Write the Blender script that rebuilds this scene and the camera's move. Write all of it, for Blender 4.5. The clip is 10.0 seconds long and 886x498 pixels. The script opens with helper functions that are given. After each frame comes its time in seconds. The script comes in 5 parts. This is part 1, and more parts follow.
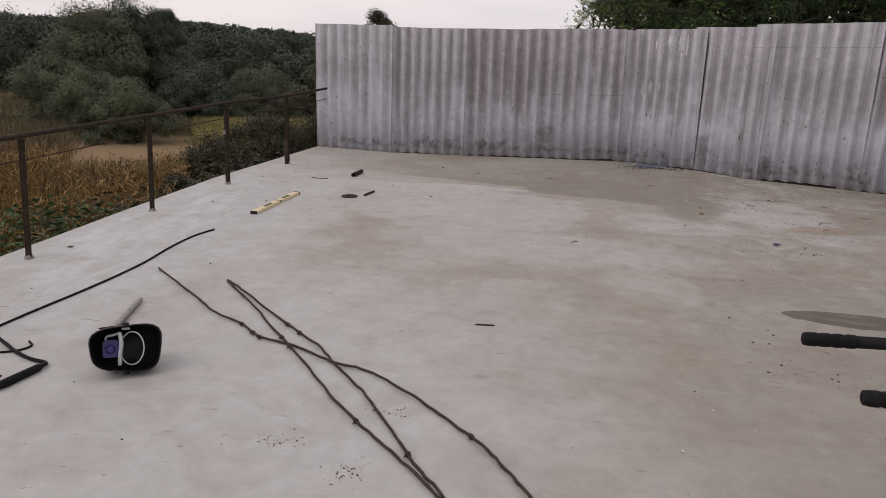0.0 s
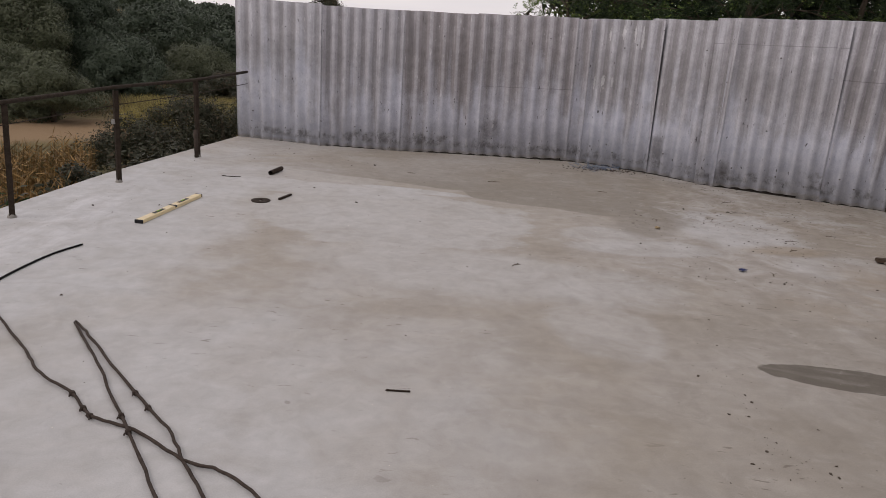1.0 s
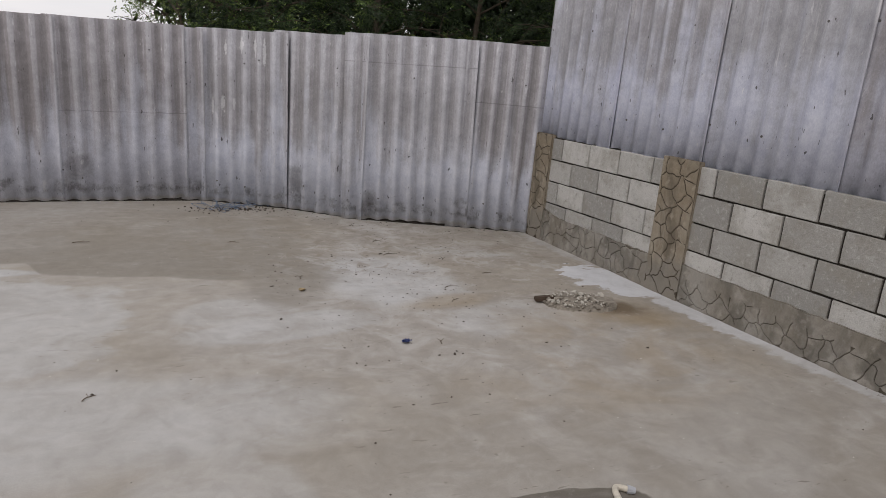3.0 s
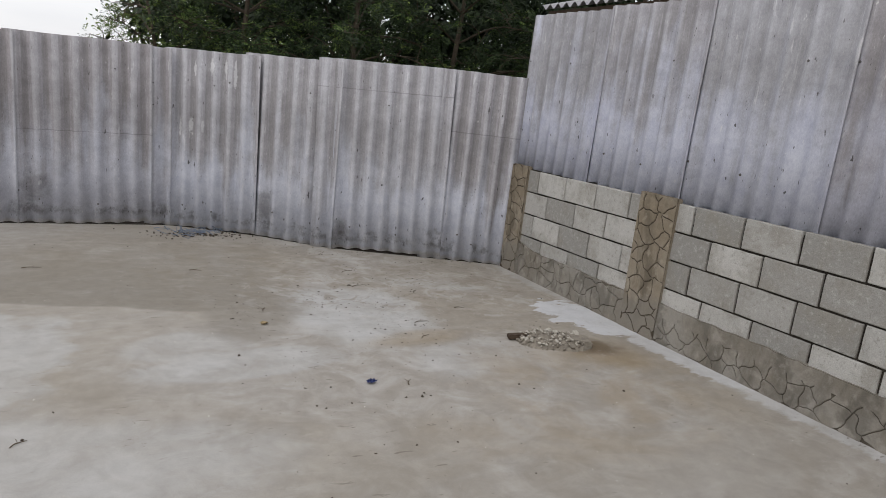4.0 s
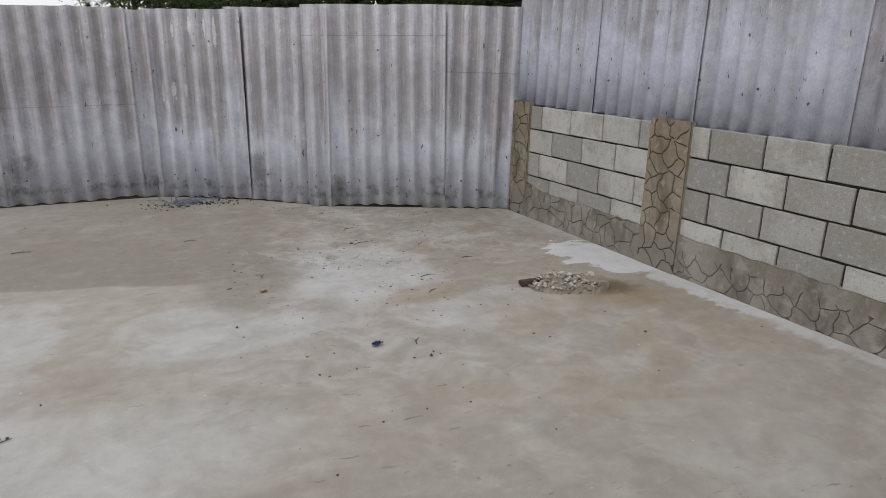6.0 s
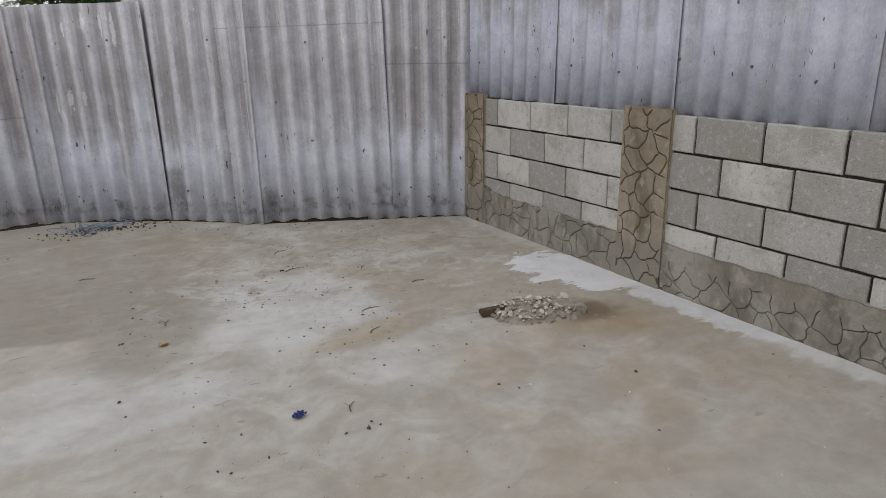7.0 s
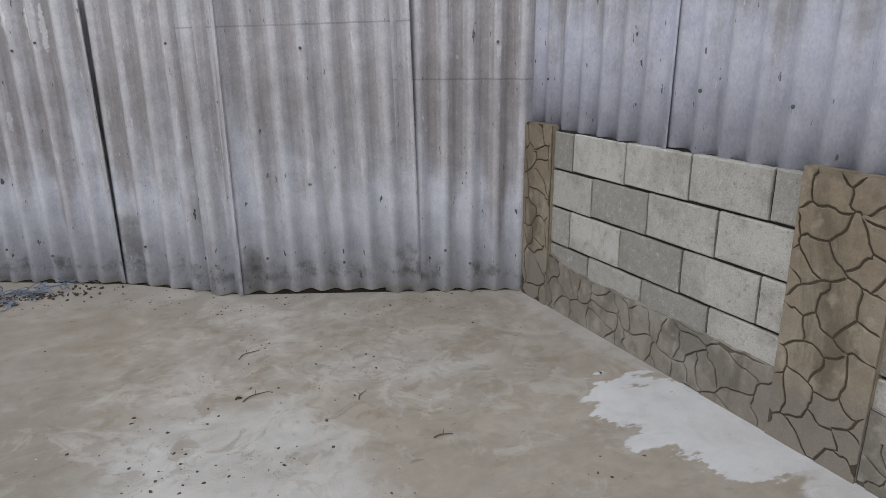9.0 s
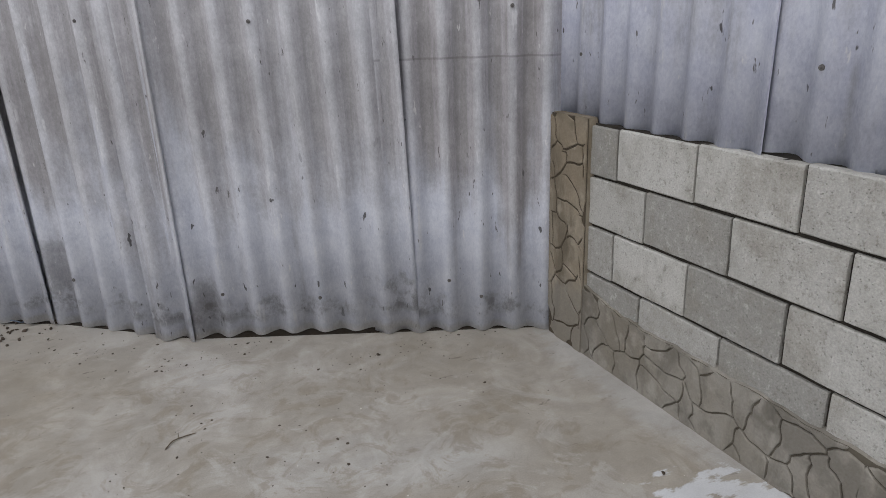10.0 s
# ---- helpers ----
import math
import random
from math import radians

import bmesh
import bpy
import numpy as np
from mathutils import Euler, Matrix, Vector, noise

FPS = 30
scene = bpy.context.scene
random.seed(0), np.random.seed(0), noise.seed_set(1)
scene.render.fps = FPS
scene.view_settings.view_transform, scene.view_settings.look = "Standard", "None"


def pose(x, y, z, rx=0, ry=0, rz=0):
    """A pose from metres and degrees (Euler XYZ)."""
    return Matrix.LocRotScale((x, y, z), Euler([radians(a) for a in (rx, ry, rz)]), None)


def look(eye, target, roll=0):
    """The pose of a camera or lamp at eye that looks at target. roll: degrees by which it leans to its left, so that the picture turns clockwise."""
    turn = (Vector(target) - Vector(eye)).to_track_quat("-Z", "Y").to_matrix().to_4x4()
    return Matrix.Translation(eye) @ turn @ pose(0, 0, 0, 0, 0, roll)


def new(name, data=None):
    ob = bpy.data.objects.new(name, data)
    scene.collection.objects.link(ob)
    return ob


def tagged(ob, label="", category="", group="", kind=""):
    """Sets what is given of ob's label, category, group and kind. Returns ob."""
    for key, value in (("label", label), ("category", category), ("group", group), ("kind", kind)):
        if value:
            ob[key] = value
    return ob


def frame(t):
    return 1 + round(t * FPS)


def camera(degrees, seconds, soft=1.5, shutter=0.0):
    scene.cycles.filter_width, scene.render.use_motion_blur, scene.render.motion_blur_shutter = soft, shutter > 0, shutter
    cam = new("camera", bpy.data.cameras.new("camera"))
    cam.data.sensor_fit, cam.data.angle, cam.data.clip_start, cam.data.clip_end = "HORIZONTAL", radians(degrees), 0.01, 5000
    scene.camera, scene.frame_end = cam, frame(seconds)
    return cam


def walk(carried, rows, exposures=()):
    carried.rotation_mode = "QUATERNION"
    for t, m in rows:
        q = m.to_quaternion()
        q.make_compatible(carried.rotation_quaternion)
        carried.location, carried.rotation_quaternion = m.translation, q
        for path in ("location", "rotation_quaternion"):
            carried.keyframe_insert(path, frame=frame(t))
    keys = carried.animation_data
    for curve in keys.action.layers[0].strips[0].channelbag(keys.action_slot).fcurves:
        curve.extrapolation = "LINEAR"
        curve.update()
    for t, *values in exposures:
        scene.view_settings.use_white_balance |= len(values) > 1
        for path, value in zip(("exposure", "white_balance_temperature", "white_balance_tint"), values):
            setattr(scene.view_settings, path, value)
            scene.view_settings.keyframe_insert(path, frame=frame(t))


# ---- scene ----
cam = camera(66.0, 10.0, soft=0.75)
PATH = [
    (0, (0.574, 0.118, 1.413), (0.359, 2.023, 0.844), 1.7),
    (0.5, (0.582, 0.572, 1.407), (0.567, 2.472, 0.784), 2.1),
    (1, (0.66, 0.964, 1.436), (0.598, 2.869, 0.83), 3.8),
    (1.5, (0.751, 1.348, 1.422), (1.017, 3.266, 0.919), 3.8),
    (2, (0.854, 1.709, 1.413), (1.275, 3.583, 0.855), 3.4),
    (2.5, (1.051, 2.025, 1.445), (1.576, 3.882, 0.917), 5.3),
    (3, (1.119, 2.253, 1.467), (1.991, 3.982, 0.969), 5.1),
    (3.2, (1.143, 2.332, 1.479), (2.09, 4.032, 1.016), 4.5),
    (4.3, (1.231, 2.419, 1.473), (2.16, 4.145, 1.074), 6.9),
    (4.5, (1.205, 2.435, 1.465), (2.148, 4.157, 1.083), 5.3),
    (5, (1.231, 2.436, 1.467), (1.958, 4.259, 1.081), 1.6),
    (5.5, (1.318, 2.451, 1.442), (2.056, 4.249, 0.972), 1.2),
    (5.7, (1.354, 2.475, 1.435), (2.151, 4.225, 0.884), 1.8),
    (6.8, (1.726, 3.065, 1.414), (2.726, 4.7, 0.842), -0.4),
    (7, (1.876, 3.183, 1.384), (2.846, 4.833, 0.803), -0.8),
    (7.5, (2.172, 3.475, 1.427), (3.111, 5.11, 0.762), -0.2),
    (8, (2.375, 3.889, 1.44), (3.372, 5.511, 0.829), -2.6),
    (8.5, (2.569, 4.236, 1.426), (3.483, 5.914, 0.836), -2.0),
    (9, (2.733, 4.593, 1.425), (3.573, 6.312, 0.842), -0.4),
    (9.5, (2.908, 4.997, 1.411), (3.819, 6.689, 0.856), -1.8),
    (10, (3.233, 5.382, 1.388), (3.997, 7.114, 0.743), -2.1),
]
EXPOSURES = [(0.0, -0.39, 6900, 20), (2.5, -0.30, 6750, 16), (4.5, -0.09, 6550, 11), (7.0, -0.09, 6550, 11), (10.0, -0.02, 6400, 11)]
walk(cam, [(t, look(eye, target, roll)) for t, eye, target, roll in PATH], EXPOSURES)

# ---- world and light ----
world = bpy.data.worlds.new("overcast_sky")
scene.world = world
world.use_nodes = True
SUN_ELEV, SUN_ROT = 50.0, 240.0


def build_sky():
    nt = world.node_tree
    nt.nodes.clear()
    sky = nt.nodes.new("ShaderNodeTexSky")
    sky.sky_type, sky.sun_disc = "NISHITA", False
    sky.sun_elevation, sky.sun_rotation = radians(SUN_ELEV), radians(SUN_ROT)
    gain = nt.nodes.new("ShaderNodeMix")
    gain.data_type, gain.blend_type = "RGBA", "MULTIPLY"
    gain.inputs["Factor"].default_value = 1.0
    gain.inputs["B"].default_value = (0.12, 0.12, 0.12, 1)
    tc = nt.nodes.new("ShaderNodeTexCoord")
    mp = nt.nodes.new("ShaderNodeMapping")
    mp.inputs["Scale"].default_value = (1.0, 1.0, 5.0)
    noi = nt.nodes.new("ShaderNodeTexNoise")
    noi.inputs["Scale"].default_value, noi.inputs["Detail"].default_value = 2.2, 5.0
    ramp = nt.nodes.new("ShaderNodeValToRGB")
    ramp.color_ramp.elements[0].position, ramp.color_ramp.elements[0].color = 0.3, (0.96, 0.98, 1.03, 1)
    ramp.color_ramp.elements[1].position, ramp.color_ramp.elements[1].color = 0.7, (1.22, 1.22, 1.23, 1)
    mix = nt.nodes.new("ShaderNodeMix")
    mix.data_type = "RGBA"
    mix.inputs["Factor"].default_value = 0.86
    bg = nt.nodes.new("ShaderNodeBackground")
    bg.inputs["Strength"].default_value = 1.0
    out = nt.nodes.new("ShaderNodeOutputWorld")
    nt.links.new(sky.outputs["Color"], gain.inputs["A"])
    nt.links.new(tc.outputs["Generated"], mp.inputs["Vector"])
    nt.links.new(mp.outputs["Vector"], noi.inputs["Vector"])
    nt.links.new(noi.outputs["Fac"], ramp.inputs["Fac"])
    nt.links.new(gain.outputs["Result"], mix.inputs["A"])
    nt.links.new(ramp.outputs["Color"], mix.inputs["B"])
    nt.links.new(mix.outputs["Result"], bg.inputs["Color"])
    nt.links.new(bg.outputs["Background"], out.inputs["Surface"])


build_sky()
sun = new("sun", bpy.data.lights.new("sun", "SUN"))
sun.data.energy, sun.data.angle, sun.data.color = 0.7, radians(25), (1.0, 0.96, 0.9)
_e, _r = radians(SUN_ELEV), radians(SUN_ROT)
sun.matrix_world = look((math.sin(_r) * math.cos(_e) * 30, math.cos(_r) * math.cos(_e) * 30, math.sin(_e) * 30), (0, 0, 0))


# ---- materials ----
class Nodes:
    """Small helper that wires up one node material."""

    def __init__(self, name, rough=0.85, spec=0.3):
        self.mat = bpy.data.materials.new(name)
        self.mat.use_nodes = True
        self.nt = self.mat.node_tree
        self.bsdf = self.nt.nodes["Principled BSDF"]
        self.bsdf.inputs["Roughness"].default_value = rough
        self.bsdf.inputs["Specular IOR Level"].default_value = spec
        self.tc = self.nt.nodes.new("ShaderNodeTexCoord")
        self.obj = self.tc.outputs["Object"]
        self.info = None

    def rand(self):
        if self.info is None:
            self.info = self.nt.nodes.new("ShaderNodeObjectInfo")
        return self.info.outputs["Random"]

    def put(self, socket, value):
        if isinstance(value, bpy.types.NodeSocket):
            self.nt.links.new(value, socket)
        elif value is not None:
            socket.default_value = (*value, 1) if isinstance(value, tuple) and len(value) == 3 and socket.type == "RGBA" else value

    def math(self, op, a, b=None, c=None, clamp=False):
        n = self.nt.nodes.new("ShaderNodeMath")
        n.operation, n.use_clamp = op, clamp
        for i, v in enumerate((a, b, c)):
            if v is not None:
                self.put(n.inputs[i], v)
        return n.outputs[0]

    def vec(self, scale=(1, 1, 1), loc=(0, 0, 0), rot=0.0, source=None, shift=0.0):
        n = self.nt.nodes.new("ShaderNodeMapping")
        self.put(n.inputs["Vector"], source or self.obj)
        n.inputs["Scale"].default_value, n.inputs["Location"].default_value = scale, loc
        n.inputs["Rotation"].default_value = (0, 0, radians(rot))
        out = n.outputs[0]
        if shift:
            v = self.nt.nodes.new("ShaderNodeVectorMath")
            v.operation = "ADD"
            self.put(v.inputs[0], out)
            k = self.nt.nodes.new("ShaderNodeCombineXYZ")
            w = self.math("MULTIPLY", self.rand(), shift)
            for i in range(3):
                self.put(k.inputs[i], w)
            self.put(v.inputs[1], k.outputs[0])
            out = v.outputs[0]
        return out

    def noise(self, scale, detail=4.0, rough=0.55, vector=None, distort=0.0):
        n = self.nt.nodes.new("ShaderNodeTexNoise")
        self.put(n.inputs["Vector"], vector or self.obj)
        n.inputs["Scale"].default_value, n.inputs["Detail"].default_value = scale, detail
        n.inputs["Roughness"].default_value, n.inputs["Distortion"].default_value = rough, distort
        return n.outputs["Fac"]

    def voro(self, scale, vector=None):
        n = self.nt.nodes.new("ShaderNodeTexVoronoi")
        self.put(n.inputs["Vector"], vector or self.obj)
        n.inputs["Scale"].default_value = scale
        return n.outputs["Distance"]

    def step(self, value, lo, hi, a=0.0, b=1.0):
        n = self.nt.nodes.new("ShaderNodeMapRange")
        n.interpolation_type = "SMOOTHSTEP"
        self.put(n.inputs["Value"], value)
        for k, v in (("From Min", lo), ("From Max", hi), ("To Min", a), ("To Max", b)):
            n.inputs[k].default_value = v
        return n.outputs["Result"]

    def mix(self, fac, a, b, mode="MIX"):
        n = self.nt.nodes.new("ShaderNodeMix")
        n.data_type, n.blend_type = "RGBA", mode
        self.put(n.inputs["Factor"], fac)
        self.put(n.inputs["A"], a)
        self.put(n.inputs["B"], b)
        return n.outputs["Result"]

    def xyz(self, vector=None):
        n = self.nt.nodes.new("ShaderNodeSeparateXYZ")
        self.put(n.inputs[0], vector or self.obj)
        return n.outputs

    def spot(self, x, y, cx, cy, rx, ry, turn=0.0, wobble=None, soft=0.15):
        """An uneven oval mask round (cx, cy)."""
        c, s = math.cos(radians(turn)), math.sin(radians(turn))
        dx, dy = self.math("SUBTRACT", x, cx), self.math("SUBTRACT", y, cy)
        u = self.math("ADD", self.math("MULTIPLY", dx, c / rx), self.math("MULTIPLY", dy, s / rx))
        v = self.math("ADD", self.math("MULTIPLY", dx, -s / ry), self.math("MULTIPLY", dy, c / ry))
        d = self.math("SQRT", self.math("ADD", self.math("MULTIPLY", u, u), self.math("MULTIPLY", v, v)))
        if wobble is not None:
            d = self.math("ADD", d, wobble)
        return self.step(d, 1 - soft, 1 + soft, 1.0, 0.0)

    def done(self, colour, rough=None, bump=None, strength=0.3, dist=0.01):
        self.put(self.bsdf.inputs["Base Color"], colour)
        self.put(self.bsdf.inputs["Roughness"], rough)
        if bump is not None:
            b = self.nt.nodes.new("ShaderNodeBump")
            b.inputs["Strength"].default_value, b.inputs["Distance"].default_value = strength, dist
            self.put(b.inputs["Height"], bump)
            self.nt.links.new(b.outputs["Normal"], self.bsdf.inputs["Normal"])
        return self.mat


def concrete_floor():
    n = Nodes("trowelled_concrete", 0.8, 0.2)
    x, y, _ = n.xyz()
    big = n.noise(0.55, 6, 0.55, distort=0.8)
    patch = n.noise(1.25, 7, 0.6, n.vec((0.8, 1.15, 1), (3.1, 1.7, 0)), 1.0)
    mid = n.noise(3.4, 7, 0.62, None, 0.9)
    smudge = n.noise(11, 6, 0.65, None, 0.5)
    fine = n.noise(45, 5, 0.7)
    grit = n.noise(190, 2, 0.6)
    trowel = n.noise(2.4, 3, 0.5, n.vec((0.7, 1.9, 1), rot=17), 1.6)
    wob = n.math("MULTIPLY", n.math("SUBTRACT", n.noise(1.9, 6, 0.58), 0.5), 1.5)
    wob_s = n.math("MULTIPLY", n.math("SUBTRACT", n.noise(7, 3, 0.55), 0.5), 0.5)
    fing = n.math("MULTIPLY", n.math("SUBTRACT", n.noise(4.6, 6, 0.62, n.vec((0.9, 2.0, 1))), 0.5), 1.7)
    grey, tan, pale, damp = (0.390, 0.374, 0.348), (0.325, 0.296, 0.250), (0.455, 0.458, 0.452), (0.225, 0.205, 0.172)
    col = n.mix(n.step(big, 0.36, 0.62), tan, grey)
    col = n.mix(n.math("MULTIPLY", n.step(patch, 0.48, 0.60), 0.30), col, (0.42, 0.402, 0.375))
    col = n.mix(n.math("MULTIPLY", n.step(patch, 0.46, 0.36), 0.30), col, (0.285, 0.258, 0.218))
    # warm mud film in the middle and beside the block wall
    warm = n.math("MULTIPLY", n.spot(x, y, 3.3, 4.9, 2.1, 2.3, 0, wob, 0.5), n.step(mid, 0.70, 0.38))
    col = n.mix(n.math("MULTIPLY", warm, 0.68), col, (0.284, 0.257, 0.217))
    dull = n.spot(x, y, 2.9, 2.9, 1.7, 1.9, 0, wob, 0.6)
    col = n.mix(n.math("MULTIPLY", dull, 0.5), col, (0.268, 0.246, 0.209))
    # pale, dried-out cement laitance: sheets with crisp tide edges
    near = n.math("ADD", n.math("MULTIPLY", wob, 0.6), n.math("MULTIPLY", wob_s, 0.45))
    dry = n.spot(x, y, -2.1, 5.0, 1.1, 3.2, 4, wob, 0.5)
    for cx, cy, rx, ry, turn, soft, amount in (
        (0.05, 6.28, 1.18, 0.84, -10, 0.10, 0.62), (-1.0, 7.05, 1.5, 0.26, -4, 0.12, 0.75), (0.15, 7.20, 0.52, 0.10, -8, 0.15, 0.9), (2.95, 6.62, 0.50, 0.64, 8, 0.22, 0.80), (2.0, 5.86, 0.55, 0.20, 6, 0.14, 0.55),
        (1.75, 6.15, 0.34, 0.22, 0, 0.2, 0.45), (1.42, 4.30, 0.30, 0.40, 20, 0.14, 0.34), (3.30, 5.72, 0.42, 0.24, 20, 0.3, 0.45), (0.75, 5.05, 1.3, 0.42, -6, 0.25, 0.50), (3.75, 4.20, 0.75, 0.30, 40, 0.3, 0.20), (3.75, 7.25, 0.5, 0.16, -20, 0.3, 0.42),
    ):
        dry = n.math("MAXIMUM", dry, n.math("MULTIPLY", n.spot(x, y, cx, cy, rx, ry, turn, near, soft), amount))
    dry = n.math("MAXIMUM", dry, n.math("MULTIPLY", n.spot(x, y, -0.8, 2.5, 1.6, 1.7, 0, wob, 0.6), 0.85))
    dry = n.math("MULTIPLY", dry, n.step(mid, 0.25, 0.6, 0.62, 1.0))
    col = n.mix(dry, col, pale)
    # thin white bloom round the post feet
    bloom = n.math("MULTIPLY", n.spot(x, y, -2.25, 4.9, 0.42, 1.6, 5, wob, 0.4), n.step(n.noise(3.2, 8, 0.7, n.vec((1.6, 0.6, 1)), 0.6), 0.42, 0.66))
    col = n.mix(n.math("MULTIPLY", bloom, 0.6), col, (0.60, 0.60, 0.605))
    # damp band before the sheet fence, with a sharp tide line
    tide = n.math("ADD", n.math("MULTIPLY", x, 0.26), y)
    tide = n.math("SUBTRACT", tide, n.step(x, 0.72, 0.58, 0.0, 0.24))
    tide = n.math("ADD", tide, n.math("MULTIPLY", wob, 0.10))
    band = n.math("MULTIPLY", n.step(tide, 7.24, 7.29), n.step(n.math("ADD", x, wob_s), 2.75, 2.35))
    band = n.math("MULTIPLY", band, n.step(x, -2.2, 0.5))
    band = n.math("MULTIPLY", band, n.step(n.math("ADD", y, wob_s), 8.9, 7.4, 0.30, 1.0))
    tongue = n.spot(x, y, 2.22, 6.85, 0.30, 0.66, -14, n.math("MULTIPLY", wob, 0.5), 0.25)
    band = n.math("MAXIMUM", band, n.math("MULTIPLY", tongue, 0.85))
    band = n.math("MULTIPLY", band, n.step(mid, 0.2, 0.5, 0.8, 1.0))
    col = n.mix(n.math("MULTIPLY", band, 0.80), col, damp)
    # thin film of damp mud behind it and along the fence foot
    film = n.math("MULTIPLY", n.spot(x, y, 2.6, 8.0, 2.4, 0.75, -12, near, 0.4), n.step(mid, 0.66, 0.42))
    col = n.mix(n.math("MULTIPLY", film, 0.55), col, (0.262, 0.236, 0.194))
    ochre = n.math("MULTIPLY", n.spot(x, y, 3.7, 5.15, 0.95, 0.62, 12, near, 0.45), n.step(patch, 0.60, 0.40))
    col = n.mix(n.math("MULTIPLY", ochre, 0.55), col, (0.315, 0.262, 0.192))
    # trodden dirt before the corner
    dirt = n.math("MULTIPLY", n.spot(x, y, 3.35, 7.35, 1.55, 0.85, -22, wob, 0.5), n.step(n.noise(5.2, 8, 0.7, n.vec((1, 1, 1), (1.3, 4.1, 0)), 1.4), 0.50, 0.60))
    col = n.mix(n.math("MULTIPLY", dirt, 0.55), col, (0.235, 0.202, 0.155))
    bare = n.math("MULTIPLY", n.spot(x, y, 3.5, 7.0, 1.3, 0.9, -22, wob, 0.5), n.step(n.noise(4.1, 7, 0.66, n.vec((1, 1, 1), (6.3, 2.2, 0)), 1.2), 0.53, 0.64))
    col = n.mix(n.math("MULTIPLY", bare, 0.55), col, (0.445, 0.43, 0.405))
    # white crust at the foot of the block wall
    crust = n.math("MAXIMUM", n.spot(x, y, 4.68, 6.26, 0.30, 0.46, 24, fing, 0.05), n.math("MULTIPLY", n.spot(x, y, 4.86, 5.45, 0.22, 0.75, 4, fing, 0.12), 0.8))
    crust = n.math("MAXIMUM", crust, n.math("MULTIPLY", n.spot(x, y, 4.88, 4.6, 0.18, 1.2, 2, fing, 0.2), 0.55))
    crust = n.math("MAXIMUM", crust, n.math("MULTIPLY", n.spot(x, y, 4.86, 7.2, 0.16, 0.6, 3, fing, 0.3), 0.35))
    col = n.mix(n.math("MULTIPLY", crust, n.step(mid, 0.2, 0.5, 0.75, 0.95)), col, (0.56, 0.57, 0.585))
    # spilled water
    wet = n.spot(x, y, 2.51, 3.93, 0.41, 0.118, -7, n.math("MULTIPLY", wob_s, 0.8), 0.03)
    col = n.mix(n.math("MULTIPLY", wet, 0.88), col, (0.112, 0.099, 0.08))
    # orange-brown mud smears
    mud = n.math("MULTIPLY", n.spot(x, y, 3.12, 6.08, 0.3, 0.12, 10, wob, 0.5), 0.6)
    mud = n.math("MAXIMUM", mud, n.math("MULTIPLY", n.spot(x, y, 4.25, 5.62, 0.22, 0.3, 30, wob, 0.5), 0.7))
    col = n.mix(mud, col, (0.27, 0.212, 0.135))
    soak = n.spot(x, y, 4.24, 5.74, 0.21, 0.14, -30, wob_s, 0.45)
    col = n.mix(n.math("MULTIPLY", soak, 0.8), col, (0.12, 0.088, 0.055))
    # trowel streaks, smudges, pitting and specks
    col = n.mix(n.step(trowel, 0.5, 0.72, 0.0, 0.16), col, (0.46, 0.44, 0.41))
    col = n.mix(n.step(trowel, 0.42, 0.24, 0.0, 0.14), col, (0.235, 0.21, 0.175))
    col = n.mix(0.26, col, n.mix(n.step(smudge, 0.25, 0.75), (0.36, 0.36, 0.36), (0.64, 0.64, 0.64)), "OVERLAY")
    col = n.mix(0.22, col, n.mix(n.step(mid, 0.25, 0.75), (0.38, 0.37, 0.36), (0.62, 0.62, 0.62)), "OVERLAY")
    col = n.mix(n.math("MULTIPLY", n.step(fine, 0.62, 0.8), 0.22), col, (0.21, 0.185, 0.155))
    col = n.mix(n.math("MULTIPLY", n.step(n.noise(14, 6, 0.75), 0.67, 0.76), 0.4), col, (0.18, 0.155, 0.125))
    col = n.mix(n.math("MULTIPLY", n.step(n.noise(17, 6, 0.75, n.vec((1, 1, 1), (5, 9, 0))), 0.68, 0.78), 0.3), col, (0.56, 0.54, 0.50))
    col = n.mix(0.24, col, n.mix(grit, (0.15, 0.15, 0.15), (0.85, 0.85, 0.85)), "OVERLAY")
    scrape = n.noise(5.5, 9, 0.78, n.vec((1, 1, 1), (2.3, 7.7, 0)), 1.8)
    col = n.mix(n.step(scrape, 0.59, 0.66, 0.0, 0.17), col, (0.50, 0.48, 0.45))
    col = n.mix(n.step(scrape, 0.40, 0.32, 0.0, 0.17), col, (0.215, 0.19, 0.155))
    # short dark chatter marks and pale rubs left by the trowel
    zone = n.step(n.noise(0.9, 3, 0.5, n.vec((1, 1, 1), (8.1, 3.3, 0))), 0.45, 0.6)
    nick = n.noise(22, 4, 0.6, n.vec((0.45, 1.5, 1), rot=-14), 0.6)
    col = n.mix(n.math("MULTIPLY", n.step(nick, 0.655, 0.685), n.math("MULTIPLY", zone, 0.6)), col, (0.14, 0.12, 0.095))
    rub = n.noise(6, 8, 0.72, n.vec((0.7, 1.25, 1), (4, 1, 0), rot=-9), 1.2)
    col = n.mix(n.math("MULTIPLY", n.step(rub, 0.56, 0.68, 0.0, 0.15), n.step(patch, 0.42, 0.55)), col, (0.55, 0.535, 0.51))
    rough = n.math("SUBTRACT", n.step(mid, 0.3, 0.7, 0.70, 0.88), n.math("MULTIPLY", band, 0.06))
